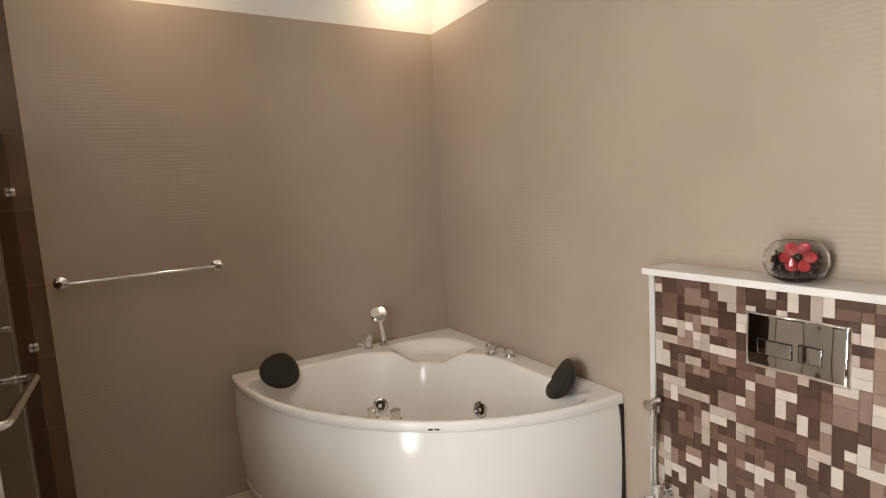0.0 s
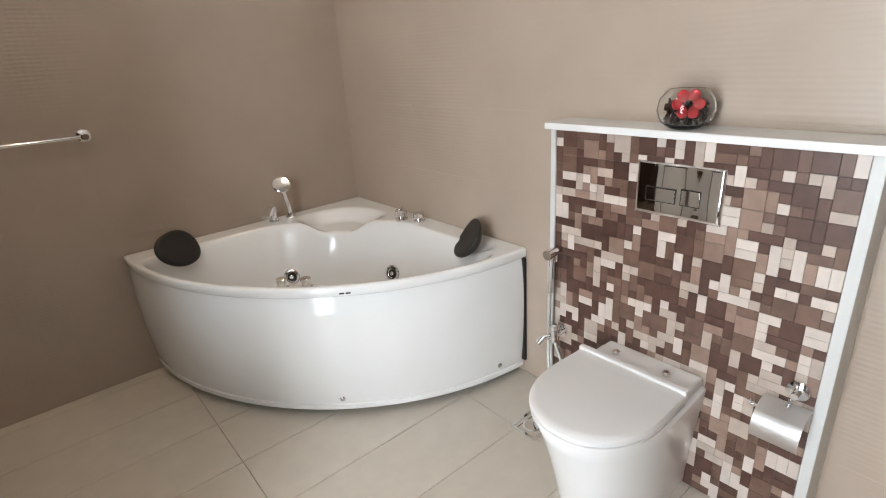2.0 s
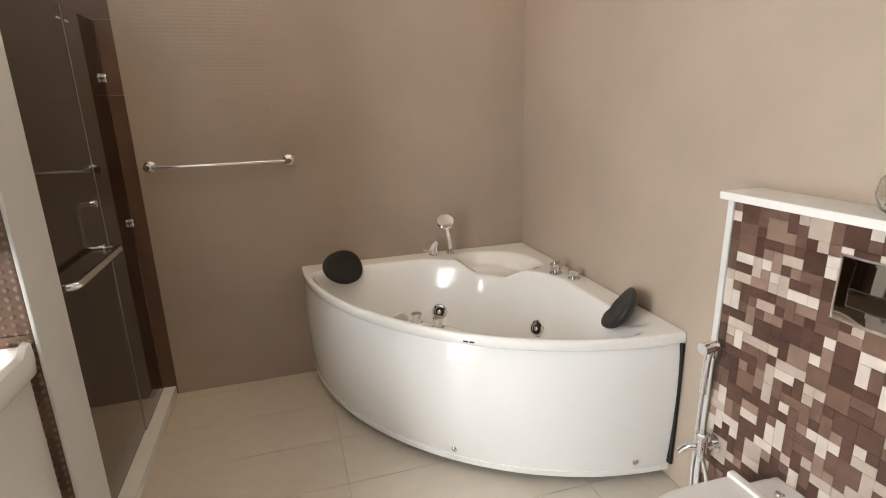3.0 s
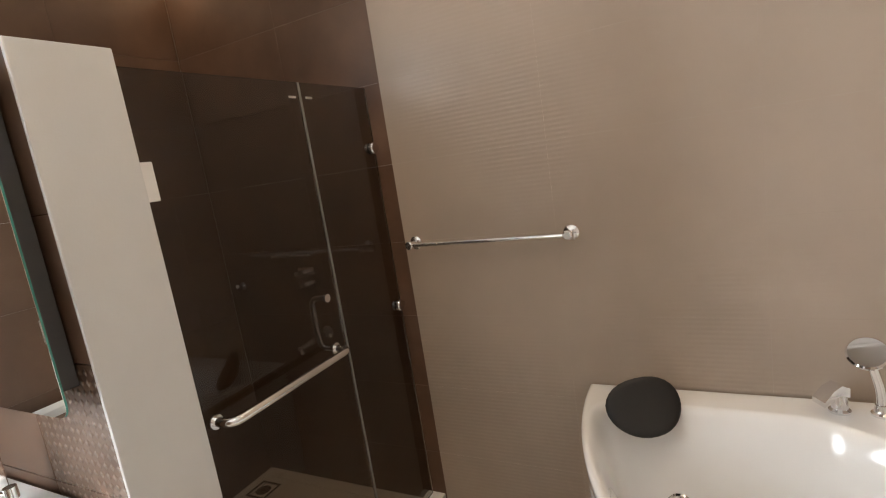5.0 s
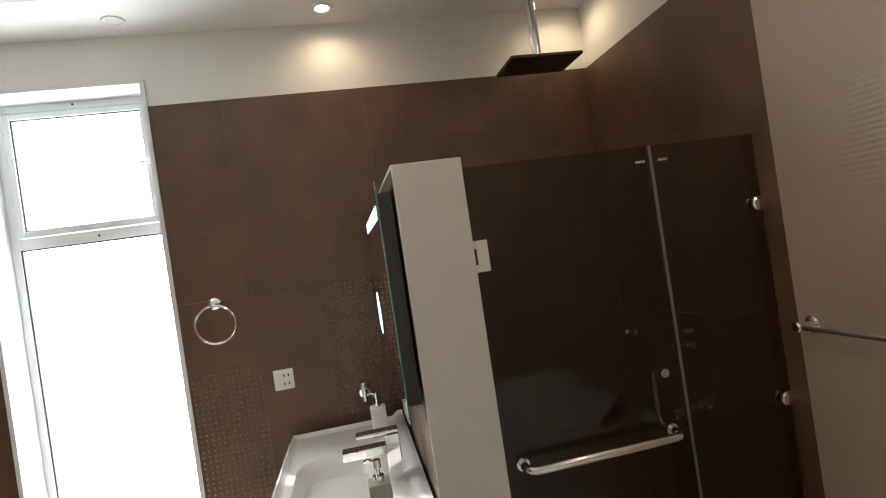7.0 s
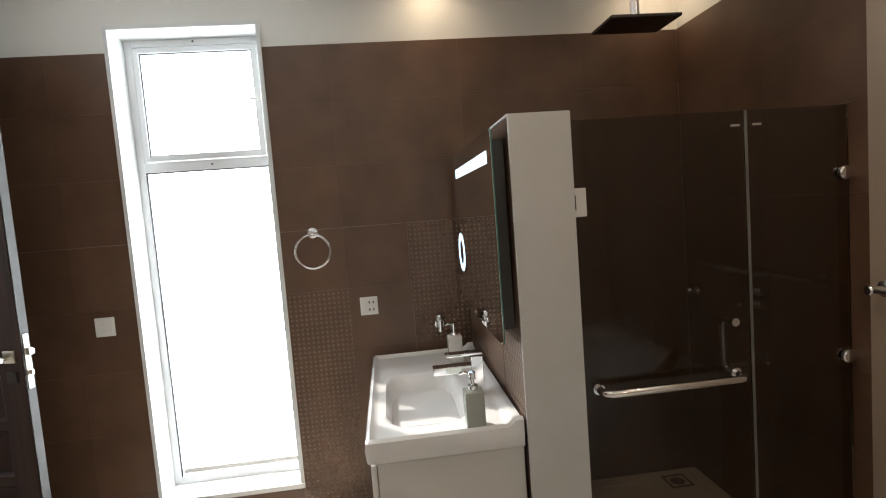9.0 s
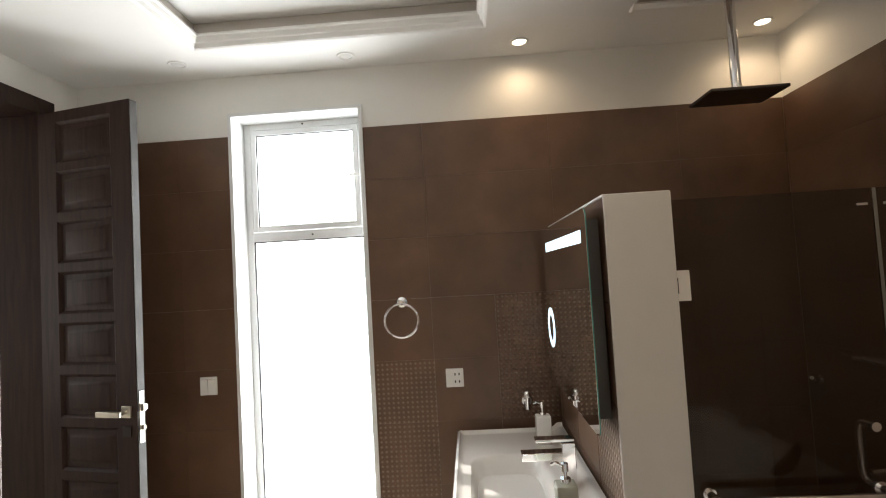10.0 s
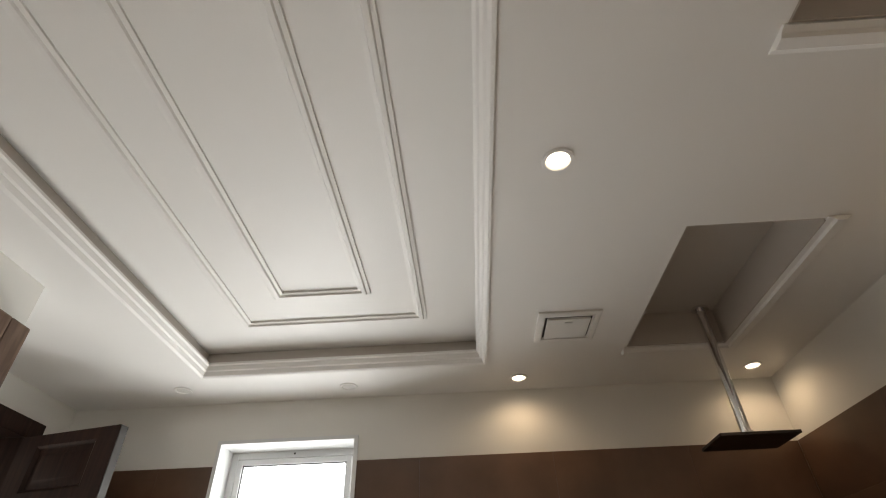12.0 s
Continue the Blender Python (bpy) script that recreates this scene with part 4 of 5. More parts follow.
def build_bidet_spray():
    ob = thing("bidet_spray", (CX - 0.04, 1.02, 0.36), "chrome hand bidet spray with metal hose and angle valve", "bidet spray")
    x = CX - 0.004
    y = 1.018
    part("holder", one_box(x - 0.035, y - 0.012, 0.655, x, y + 0.012, 0.69, 0.004), chrome, ob, "chrome wall holder")
    bm = bmesh.new()
    pipe(bm, bend([(x - 0.045, y, 0.695), (x - 0.05, y + 0.003, 0.64), (x - 0.048, y + 0.006, 0.585), (x - 0.046, y + 0.008, 0.54)]), 0.010)
    rod(bm, (x - 0.028, y, 0.694), (x - 0.075, y, 0.69), 0.016, 0.018)
    part("spray_head", bm, chrome, ob, "chrome spray head")
    bm = bmesh.new()
    pipe(bm, bend([(x - 0.046, y + 0.008, 0.54), (x - 0.044, y + 0.012, 0.45), (x - 0.040, y + 0.016, 0.34), (x - 0.05, y + 0.004, 0.22), (x - 0.06, y - 0.045, 0.12), (x - 0.055, y - 0.085, 0.16), (x - 0.05, y - 0.05, 0.28), (x - 0.05, y - 0.018, 0.352)], 8), 0.0065, 10)
    part("hose", bm, steel, ob, "braided steel hose")
    bm = bmesh.new()
    rod(bm, (x, y - 0.015, 0.375), (x - 0.06, y - 0.015, 0.375), 0.014)
    rod(bm, (x - 0.001, y - 0.015, 0.375), (x - 0.008, y - 0.015, 0.375), 0.026)
    rod(bm, (x - 0.05, y - 0.015, 0.40), (x - 0.05, y - 0.015, 0.35), 0.015)
    pipe(bm, bend([(x - 0.05, y - 0.015, 0.37), (x - 0.075, y + 0.012, 0.362), (x - 0.088, y + 0.026, 0.338)]), 0.011)
    part("valve", bm, chrome, ob, "chrome two-way valve")
    part("valve_knob", one_lathe([(0.018, 0), (0.021, 0.004), (0.021, 0.022), (0.016, 0.026), (0, 0.026)], Matrix.Translation((x - 0.05, y - 0.015, 0.398))), chrome, ob, "ribbed chrome knob")


build_bidet_spray()


def build_vase():
    c = Vector((2.872, 0.644, CZ + 0.022))
    ob = thing("glass_bowl", c, "round clear glass bowl with a red flower and dark petals", "vase")
    m = Matrix.Translation(c)
    outer = [(0.0, 0.0), (0.038, 0.0), (0.043, 0.002), (0.066, 0.019), (0.075, 0.049), (0.070, 0.078), (0.054, 0.098), (0.049, 0.103)]
    inner = [(0.046, 0.102), (0.051, 0.096), (0.067, 0.077), (0.072, 0.049), (0.063, 0.021), (0.040, 0.006), (0.0, 0.005)]
    part("bowl", one_lathe(outer + inner, m, 36), vase_glass, ob, "clear round glass", smooth=60)
    bm = bmesh.new()
    rng = random.Random(4)
    for _ in range(210):
        a, r, h = rng.uniform(0, 6.28), 0.054 * math.sqrt(rng.random()), rng.uniform(0.014, 0.072)
        s = rng.uniform(0.006, 0.011)
        q = bmesh.ops.create_icosphere(bm, subdivisions=1, radius=s)
        mm = Matrix.Translation(c + Vector((r * math.cos(a), r * math.sin(a), h))) @ pose(0, 0, 0, rng.uniform(0, 180), rng.uniform(0, 180), 0) @ Matrix.Diagonal((1, 0.8, 0.4, 1))
        bmesh.ops.transform(bm, matrix=mm, verts=q["verts"])
    part("dried_petals", bm, dark_fill, ob, "dark dried petals")
    fm = Matrix.Translation(c + Vector((-0.046, -0.026, 0.068))) @ Vector((-0.84, -0.47, 0.27)).to_track_quat("Z", "Y").to_matrix().to_4x4()
    for k in range(6):
        bm = bmesh.new()
        bmesh.ops.create_uvsphere(bm, u_segments=14, v_segments=8, radius=1)
        for q in bm.verts:
            q.co = Vector((0.018 * q.co.x, 0.015 * q.co.y, 0.004 * q.co.z + 0.005 * q.co.x ** 2))
        bmesh.ops.transform(bm, matrix=fm @ pose(0, 0, 0, 0, 0, 60 * k) @ pose(0.024, 0, 0, 0, -15, 0), verts=bm.verts)
        part("petal", bm, red_petal, ob, "glossy red petal", smooth=180)
    bm = bmesh.new()
    bmesh.ops.create_uvsphere(bm, u_segments=14, v_segments=10, radius=0.010)
    bmesh.ops.transform(bm, matrix=fm @ Matrix.Translation((0, 0, 0.006)), verts=bm.verts)
    part("flower_centre", bm, black_foam, ob, "black flower centre", smooth=180)


build_vase()


def build_towel_bar():
    ob = thing("towel_bar", (1.40, N, 1.12), "chrome towel bar on the beige tiled wall", "towel bar")
    z, y = 1.138, N - 0.052
    bm = bmesh.new()
    rod(bm, (1.085, y, z), (1.715, y, z), 0.008)
    part("bar", bm, chrome, ob)
    for x in (1.10, 1.70):
        m = Matrix.Translation((x, N, z)) @ pose(0, 0, 0, 90, 0, 0)
        part("bracket", one_lathe([(0.026, 0), (0.026, 0.006), (0.021, 0.010), (0.012, 0.013), (0.010, 0.045), (0.016, 0.048), (0.016, 0.060), (0.012, 0.064), (0, 0.064)], m), chrome, ob, "round chrome bracket")


build_towel_bar()


def build_floor_drain(x, y, z, label):
    ob = thing("floor_drain", (x, y, z), label, "drain", "floor drains")
    bm = bmesh.new()
    s = 0.06
    for q in ((-s, -s, s, -s + 0.012), (-s, s - 0.012, s, s), (-s, -s + 0.012, -s + 0.012, s - 0.012), (s - 0.012, -s + 0.012, s, s - 0.012)):
        box(bm, x + q[0], y + q[1], z - 0.004, x + q[2], y + q[3], z + 0.004, 0.001)
    part("rim", bm, chrome, ob)
    part("well", one_box(x - s + 0.012, y - s + 0.012, z - 0.006, x + s - 0.012, y + s - 0.012, z - 0.0005), dark_metal, ob, "dark drain well")
    part("cap", one_lathe([(0.036, 0), (0.036, 0.003), (0.03, 0.005), (0.026, 0.003), (0, 0.003)], Matrix.Translation((x, y, z - 0.001)), 24), chrome, ob, "round chrome drain cap")


build_floor_drain(2.69, 1.03, 0.0, "square chrome floor drain beside the toilet")
build_floor_drain(0.114, 2.415, 0.0, "square chrome floor drain in the shower")


# ================= partition, basin and mirror =================
partition = structure("wall_partition", one_box(-0.004, PY0 + 0.012, 0, PX - 0.004, PY1 - 0.012, PZ - 0.006), grout_dark, "half-height partition wall with white edges and brown tiles", "partition")
part("end_face", one_box(PX - 0.004, PY0, 0, PX + 0.006, PY1, PZ, 0.004), trim_white, partition, "smooth white end face")
part("top_cap", one_box(-0.001, PY0, PZ - 0.006, PX - 0.004, PY1, PZ + 0.002, 0.002), trim_white, partition, "white top edge")


def build_basin():
    x0, x1, y0, y1, z = 0.040, 1.022, 0.908, PY0 - 0.006, 0.812
    van = thing("vanity_cabinet", ((x0 + x1) / 2, (y0 + y1) / 2, 0), "white lacquered vanity cabinet under the washbasin", "cabinet")
    part("body", one_box(x0 + 0.03, y0 + 0.03, 0.10, x1 - 0.020, y1, z - 0.085, 0.003), white_lacquer, van)
    part("plinth", one_box(x0 + 0.06, y0 + 0.07, 0.0, x1 - 0.04, y1, 0.10), black_gap, van, "dark recessed plinth")
    xm = (x0 + x1) / 2
    for a, b in ((x0 + 0.034, xm - 0.002), (xm + 0.002, x1 - 0.018)):
        door = part("door", one_box(a, y0 + 0.010, 0.108, b, y0 + 0.028, z - 0.090, 0.003), white_lacquer, van, "plain white cabinet door")
        hx = b - 0.03 if b < xm + 0.01 else a + 0.03
        bm = bmesh.new()
        pipe(bm, [(hx, y0 + 0.010, 0.60), (hx, y0 - 0.012, 0.60), (hx, y0 - 0.012, 0.48), (hx, y0 + 0.010, 0.48)], 0.004, 8)
        part("handle", bm, chrome, door, "thin chrome handle")
    # washbasin: one moulded slab with a bowl
    basin = thing("washbasin", (xm, (y0 + y1) / 2, z - 0.085), "white ceramic washbasin with a wide rectangular bowl", "washbasin")
    nx, ny = 66, 40
    def sm(v):
        v = min(max(v, 0), 1)
        return v * v * (3 - 2 * v)
    bx0, bx1, by0, by1 = 0.365, 0.905, 0.968, 1.262
    def height(x, y):
        cx, cy = (bx0 + bx1) / 2, (by0 + by1) / 2
        hx, hy = (bx1 - bx0) / 2, (by1 - by0) / 2
        e = (abs((x - cx) / hx) ** 4.5 + abs((y - cy) / hy) ** 4.5) ** (1 / 4.5)
        h = -0.115 * sm((1.02 - e) / 0.34)
        edge = min(x - x0, x1 - x, y - y0)
        h += 0.016 * sm((0.030 - edge) / 0.02) * (1 - 0.6 * sm((0.008 - edge) / 0.008))
        h += 0.020 * sm((y - (y1 - 0.05)) / 0.03)
        return z - 0.016 + h
    bm = bmesh.new()
    rows = [[bm.verts.new((x0 + (x1 - x0) * i / nx, y0 + (y1 - y0) * j / ny, height(x0 + (x1 - x0) * i / nx, y0 + (y1 - y0) * j / ny))) for j in range(ny + 1)] for i in range(nx + 1)]
    for i in range(nx):
        for j in range(ny):
            bm.faces.new((rows[i][j], rows[i + 1][j], rows[i + 1][j + 1], rows[i][j + 1]))
    rim = [rows[i][0] for i in range(nx + 1)] + [rows[nx][j] for j in range(1, ny + 1)] + [rows[i][ny] for i in range(nx - 1, -1, -1)] + [rows[0][j] for j in range(ny - 1, 0, -1)]
    prev = rim
    for dz, ins in ((0.030, -0.002), (0.070, 0.002), (0.080, 0.010)):
        ring = []
        for v in rim:
            px, py = v.co.x, v.co.y
            px += ins if px <= x0 + 1e-5 else (-ins if px >= x1 - 1e-5 else 0)
            py += ins if py <= y0 + 1e-5 else 0
            ring.append(bm.verts.new((px, py, z - dz)))
        for k in range(len(rim)):
            j = (k + 1) % len(rim)
            bm.faces.new((prev[k], prev[j], ring[j], ring[k]))
        prev = ring
    bm.faces.new(prev)
    bmesh.ops.recalc_face_normals(bm, faces=bm.faces)
    slab = part("slab", bm, ceramic, basin, smooth=50)
    cxb, cyb = (bx0 + bx1) / 2, (by0 + by1) / 2
    part("waste", one_lathe([(0.022, 0), (0.024, 0.003), (0.018, 0.006), (0, 0.007)], Matrix.Translation((cxb, cyb + 0.01, height(cxb, cyb + 0.01)))), chrome, basin, "chrome waste plug")
    part("overflow", one_lathe([(0.011, 0), (0.011, 0.003), (0.007, 0.003), (0.006, 0.001), (0, 0.001)], Matrix.Translation((cxb, by1 - 0.032, height(cxb, by1 - 0.032))) @ pose(0, 0, 0, 55, 0, 0), 18), chrome, basin, "chrome overflow ring")
    zd = height(xm, y1 - 0.09)
    # mixer tap: square column, flat spout and flat lever
    tap = thing("basin_tap", (0.68, y1 - 0.085, zd), "square chrome basin mixer tap with a flat lever", "tap")
    tx, ty = 0.68, y1 - 0.085
    part("column", one_box(tx - 0.024, ty - 0.024, zd - 0.002, tx + 0.024, ty + 0.024, zd + 0.150, 0.003), chrome, tap)
    part("spout", one_box(tx - 0.024, ty - 0.165, zd + 0.090, tx + 0.024, ty - 0.02, zd + 0.118, 0.003), chrome, tap, "flat chrome spout")
    bm = one_box(tx - 0.022, ty - 0.115, zd + 0.153, tx + 0.022, ty + 0.024, zd + 0.164, 0.003)
    part("lever", bm, chrome, tap, "flat chrome lever")
    # soap bottle
    def bottle(name, px, py, s, label, body_mat):
        q = height(px, py)
        ob = thing(name, (px, py, q), label, "bottle", "soap bottles")
        bm = box(bmesh.new(), px - s, py - s, q, px + s, py + s, q + 0.12, 0.006)
        part("bottle", bm, body_mat, ob)
        bm = bmesh.new()
        rod(bm, (px, py, q + 0.118), (px, py, q + 0.135), 0.016)
        rod(bm, (px, py, q + 0.13), (px, py, q + 0.165), 0.006)
        rod(bm, (px, py, q + 0.155), (px, py, q + 0.178), 0.011)
        pipe(bm, bend([(px, py, q + 0.168), (px - 0.02, py - 0.02, q + 0.172), (px - 0.034, py - 0.034, q + 0.164)]), 0.005, 8)
        part("pump", bm, chrome, ob, "chrome pump head")
    # whole body takes the dark grey-green of the dispenser's shadow side
    bottle("soap_dispenser", 0.965, y1 - 0.145, 0.031, "square soap dispenser with a chrome pump, body coloured grey-green as in shade", mat("shaded_dispenser_ceramic", (0.36, 0.38, 0.33), 0.25, var=0.06, scale=12))
    bottle("lotion_dispenser", 0.235, y1 - 0.11, 0.032, "square white lotion dispenser with a chrome pump", stone_white)


build_basin()


def build_mirror():
    x0, x1, z0, z1, y = 0.12, 1.0, 1.053, 1.735, 1.362
    ob = thing("led_mirror", ((x0 + x1) / 2, PY0, z0), "frameless wall mirror with a lit strip and a lit round magnifier", "mirror")
    part("back_box", one_box(x0 + 0.05, y + 0.004, z0 + 0.05, x1 - 0.020, PY0 - 0.004, z1 - 0.035, 0.002), box_grey, ob, "grey metal box behind the glass")
    bm = bmesh.new()
    c = 0.03
    ring = []
    for cx, cz, a0 in ((x1 - c, z1 - c, 0), (x0 + c, z1 - c, 90), (x0 + c, z0 + c, 180), (x1 - c, z0 + c, 270)):
        for k in range(7):
            a = math.radians(a0 + 15 * k)
            ring.append((cx + c * math.cos(a), cz + c * math.sin(a)))
    loft(bm, [[(px, y + 0.005, pz) for px, pz in ring], [(px, y + 0.001, pz) for px, pz in ring]])
    part("glass_edge", bm, mirror_edge, ob, "greenish glass edge")
    bm = bmesh.new()
    loft(bm, [[(px, y + 0.001, pz) for px, pz in ring], [(px, y, pz) for px, pz in ring]])
    glass = part("mirror_glass", bm, mirror_mat, ob, "silvered mirror surface")
    part("light_strip", one_box(0.200, y - 0.0015, 1.632, 0.925, y + 0.0005, 1.672), led_white, ob, "lit white strip")
    cx, cz, r = 0.215, 1.295, 0.088
    m = Matrix.Translation((cx, y, cz)) @ pose(0, 0, 0, 90, 0, 0)
    bm = bmesh.new()
    lathe(bm, [(r - 0.030, -0.0005), (r, -0.0005), (r, 0.0015), (r - 0.030, 0.0015), (r - 0.030, -0.0004)], m, 40)
    part("light_ring", bm, led_white, ob, "lit round ring")


build_mirror()


def build_towel_ring():
    ob = thing("towel_ring", (W, 0.667, 1.355), "chrome towel ring on the brown tiled wall", "towel ring")
    m = Matrix.Translation((W, 0.667, 1.432)) @ pose(0, 0, 0, 0, 90, 0)
    part("rose", one_lathe([(0.026, 0), (0.026, 0.006), (0.02, 0.011), (0.010, 0.014), (0.009, 0.036), (0.013, 0.040), (0.013, 0.05), (0, 0.052)], m), chrome, ob)
    bm = bmesh.new()
    R = 0.082
    pts = [(W + 0.043, 0.667 + R * math.sin(2 * math.pi * k / 48), 1.432 - 0.006 - R + R * math.cos(2 * math.pi * k / 48)) for k in range(49)]
    pipe(bm, pts, 0.0065, 10)
    part("ring", bm, chrome, ob, "chrome ring")


build_towel_ring()


def wall_plate(name, y, z, label, category):
    ob = thing(name, (W, y, z), label, category)
    part("plate", one_box(W, y - 0.043, z - 0.045, W + 0.010, y + 0.043, z + 0.045, 0.003), white_plastic, ob)
    return ob


sock = wall_plate("power_socket", 0.908, 1.051, "white double power socket on the brown tiled wall", "socket")
part("insert", one_box(W + 0.010, 0.908 - 0.012, 1.051 - 0.034, W + 0.0115, 0.908 + 0.036, 1.051 + 0.034, 0.0005), white_plastic, sock)
for dz in (-0.018, 0.018):
    for dy in (0.002, 0.022):
        part("socket_hole", one_box(W + 0.0105, 0.908 + dy - 0.003, 1.051 + dz - 0.006, W + 0.0123, 0.908 + dy + 0.003, 1.051 + dz + 0.006), black_gap, sock, "dark socket slot")
part("rocker", one_box(W + 0.009, 0.908 - 0.035, 1.051 - 0.034, W + 0.012, 0.908 - 0.016, 1.051 + 0.034, 0.001), white_plastic, sock)
switch = wall_plate("light_switch", -0.327, 1.068, "white double light switch on the brown tiled wall", "switch")
for dy in (-0.0185, 0.0185):
    bm = one_box(-0.004, -0.0165, -0.034, 0.004, 0.0165, 0.034, 0.001)
    bmesh.ops.transform(bm, matrix=Matrix.Translation((W + 0.010, -0.327 + dy, 1.068)) @ pose(0, 0, 0, 0, 3, 0), verts=bm.verts)
    part("rocker", bm, white_plastic, switch, "white rocker")


def build_small_tap():
    """Angle valve on the west wall above the basin."""
    ob = thing("wall_tap", (W, 1.235, 0.93), "small chrome wall tap above the washbasin", "tap")
    y, z = 1.250, 0.925
    bm = bmesh.new()
    rod(bm, (W, y, z), (W + 0.008, y, z), 0.024)
    rod(bm, (W, y, z), (W + 0.055, y, z), 0.012)
    rod(bm, (W + 0.045, y, z - 0.03), (W + 0.045, y, z + 0.03), 0.014)
    part("valve", bm, chrome, ob)
    part("knob", one_lathe([(0.018, 0), (0.021, 0.005), (0.021, 0.024), (0.015, 0.03), (0, 0.03)], Matrix.Translation((W + 0.045, y, z + 0.026))), chrome, ob, "chrome knob")


build_small_tap()


# ================= shower =================
def build_shower_screen():
    zb, zt = 0.05, 1.740
    kerb = thing("shower_kerb", (GX + 0.02, 2.1, 0), "low white stone kerb under the shower glass", "kerb")
    part("stone", one_box(GX - 0.03, PY1 + 0.001, 0, PX + 0.012, N - 0.001, 0.045, 0.004), stone_white, kerb)
    scr = thing("shower_screen", (GX, 2.1, 0.045), "frameless glass shower screen with a hinged door", "shower screen")
    fixed = part("fixed_pane", one_box(GX - 0.005, 2.211, zb - 0.004, GX + 0.005, N - 0.012, zt), shower_glass, scr, "fixed clear glass pane")
    door = part("glass_door", one_box(GX - 0.005, PY1 + 0.012, zb + 0.006, GX + 0.005, 2.200, zt), shower_glass, scr, "clear glass door")
    for ob in (fixed, door):
        ob.visible_shadow = False
    part("seal", one_box(GX - 0.006, 2.2008, zb + 0.006, GX + 0.006, 2.2102, zt, 0.001), mat("clear_plastic_seal", (0.16, 0.157, 0.153), 0.35, var=0.05, scale=10), scr, "pale plastic seal strip")
    for z in (1.517, 0.896):
        bm = bmesh.new()
        for sgn in (-1, 1):
            lathe(bm, [(0.004, 0.0), (0.023, 0.0), (0.023, 0.011), (0.019, 0.015), (0, 0.016)], Matrix.Translation((GX + sgn * 0.006, N - 0.032, z)) @ pose(0, 0, 0, 0, 90 * sgn, 0))
            box(bm, GX + sgn * 0.012 - 0.005, N - 0.03, z - 0.009, GX + sgn * 0.012 + 0.005, N, z + 0.009, 0.002)
        part("wall_clamp", bm, chrome, scr, "chrome glass clamp")
    for a, b in ((2.152, 2.183), (2.228, 2.258)):
        part("stop_clip", one_box(GX + 0.005, a, 1.690, GX + 0.008, b, 1.697, 0.001), steel, scr, "small steel stop clip")
    hinge = part("hinge", one_box(GX + 0.006, PY1 + 0.002, 1.44, GX + 0.022, PY1 + 0.048, 1.53, 0.003), stone_white, scr, "white-faced metal door hinge")
    part("hinge_slot", one_box(GX + 0.0215, PY1 + 0.006, 1.462, GX + 0.0235, PY1 + 0.013, 1.508), black_gap, hinge, "dark hinge slot")
    part("hinge", one_box(GX + 0.006, PY1 + 0.002, 0.20, GX + 0.022, PY1 + 0.048, 0.29, 0.003), stone_white, scr, "white-faced metal door hinge")
    # towel rail outside, pull handle inside
    xo, zr, ya, yb = GX + 0.065, 0.880, 1.665, 2.142
    bm = bmesh.new()
    pts = [(GX + 0.005, ya, zr)] + [(xo - 0.03 + 0.03 * math.sin(t), ya + 0.03 - 0.03 * math.cos(t), zr) for t in (0, 0.4, 0.8, 1.2, 1.571)]
    pts += [(xo - 0.03 + 0.03 * math.cos(t), yb - 0.03 + 0.03 * math.sin(t), zr) for t in (0, 0.4, 0.8, 1.2, 1.571)] + [(GX + 0.005, yb, zr)]
    pipe(bm, pts, 0.0125, 16)
    rail = part("towel_rail", bm, chrome, scr, "chrome towel rail on the glass door")
    for y in (ya, yb):
        part("rosette", one_rod((GX + 0.005, y, zr), (GX + 0.010, y, zr), 0.019), chrome, rail, "round chrome rosette")
    xi, y = GX - 0.062, 2.142
    bm = bmesh.new()
    z0, z1 = 0.880, 1.053
    pts = [(GX - 0.005, y, z0)] + [(xi + 0.028 - 0.028 * math.sin(t), y, z0 + 0.028 - 0.028 * math.cos(t)) for t in (0, 0.4, 0.8, 1.2, 1.571)]
    pts += [(xi + 0.028 - 0.028 * math.cos(t), y, z1 - 0.028 + 0.028 * math.sin(t)) for t in (0, 0.4, 0.8, 1.2, 1.571)] + [(GX - 0.005, y, z1)]
    pipe(bm, pts, 0.0105, 14)
    pull = part("pull_handle", bm, chrome, scr, "chrome pull handle inside the glass")
    part("rosette", one_rod((GX + 0.005, y, z1), (GX + 0.014, y, z1), 0.0135), chrome, pull, "round chrome rosette")


build_shower_screen()


def build_rain_shower():
    x, y, z = 0.452, 2.128, 2.20
    ob = thing("rain_shower", (x, y, z), "square dark metal rain shower head on a chrome pipe", "shower head")
    part("head", one_box(x - 0.10, y - 0.148, z, x + 0.10, y + 0.148, z + 0.012, 0.002), dark_metal, ob)
    part("pipe", one_rod((x, y, z + 0.01), (x, y, DEEP - 0.006), 0.019, seg=24), chrome, ob, "chrome ceiling pipe")
    part("collar", one_rod((x, y, z + 0.012), (x, y, z + 0.04), 0.026), chrome, ob, "chrome collar")
    part("flange", one_rod((x, y, DEEP - 0.018), (x, y, DEEP - 0.006), 0.036), chrome, ob, "chrome ceiling flange")


build_rain_shower()


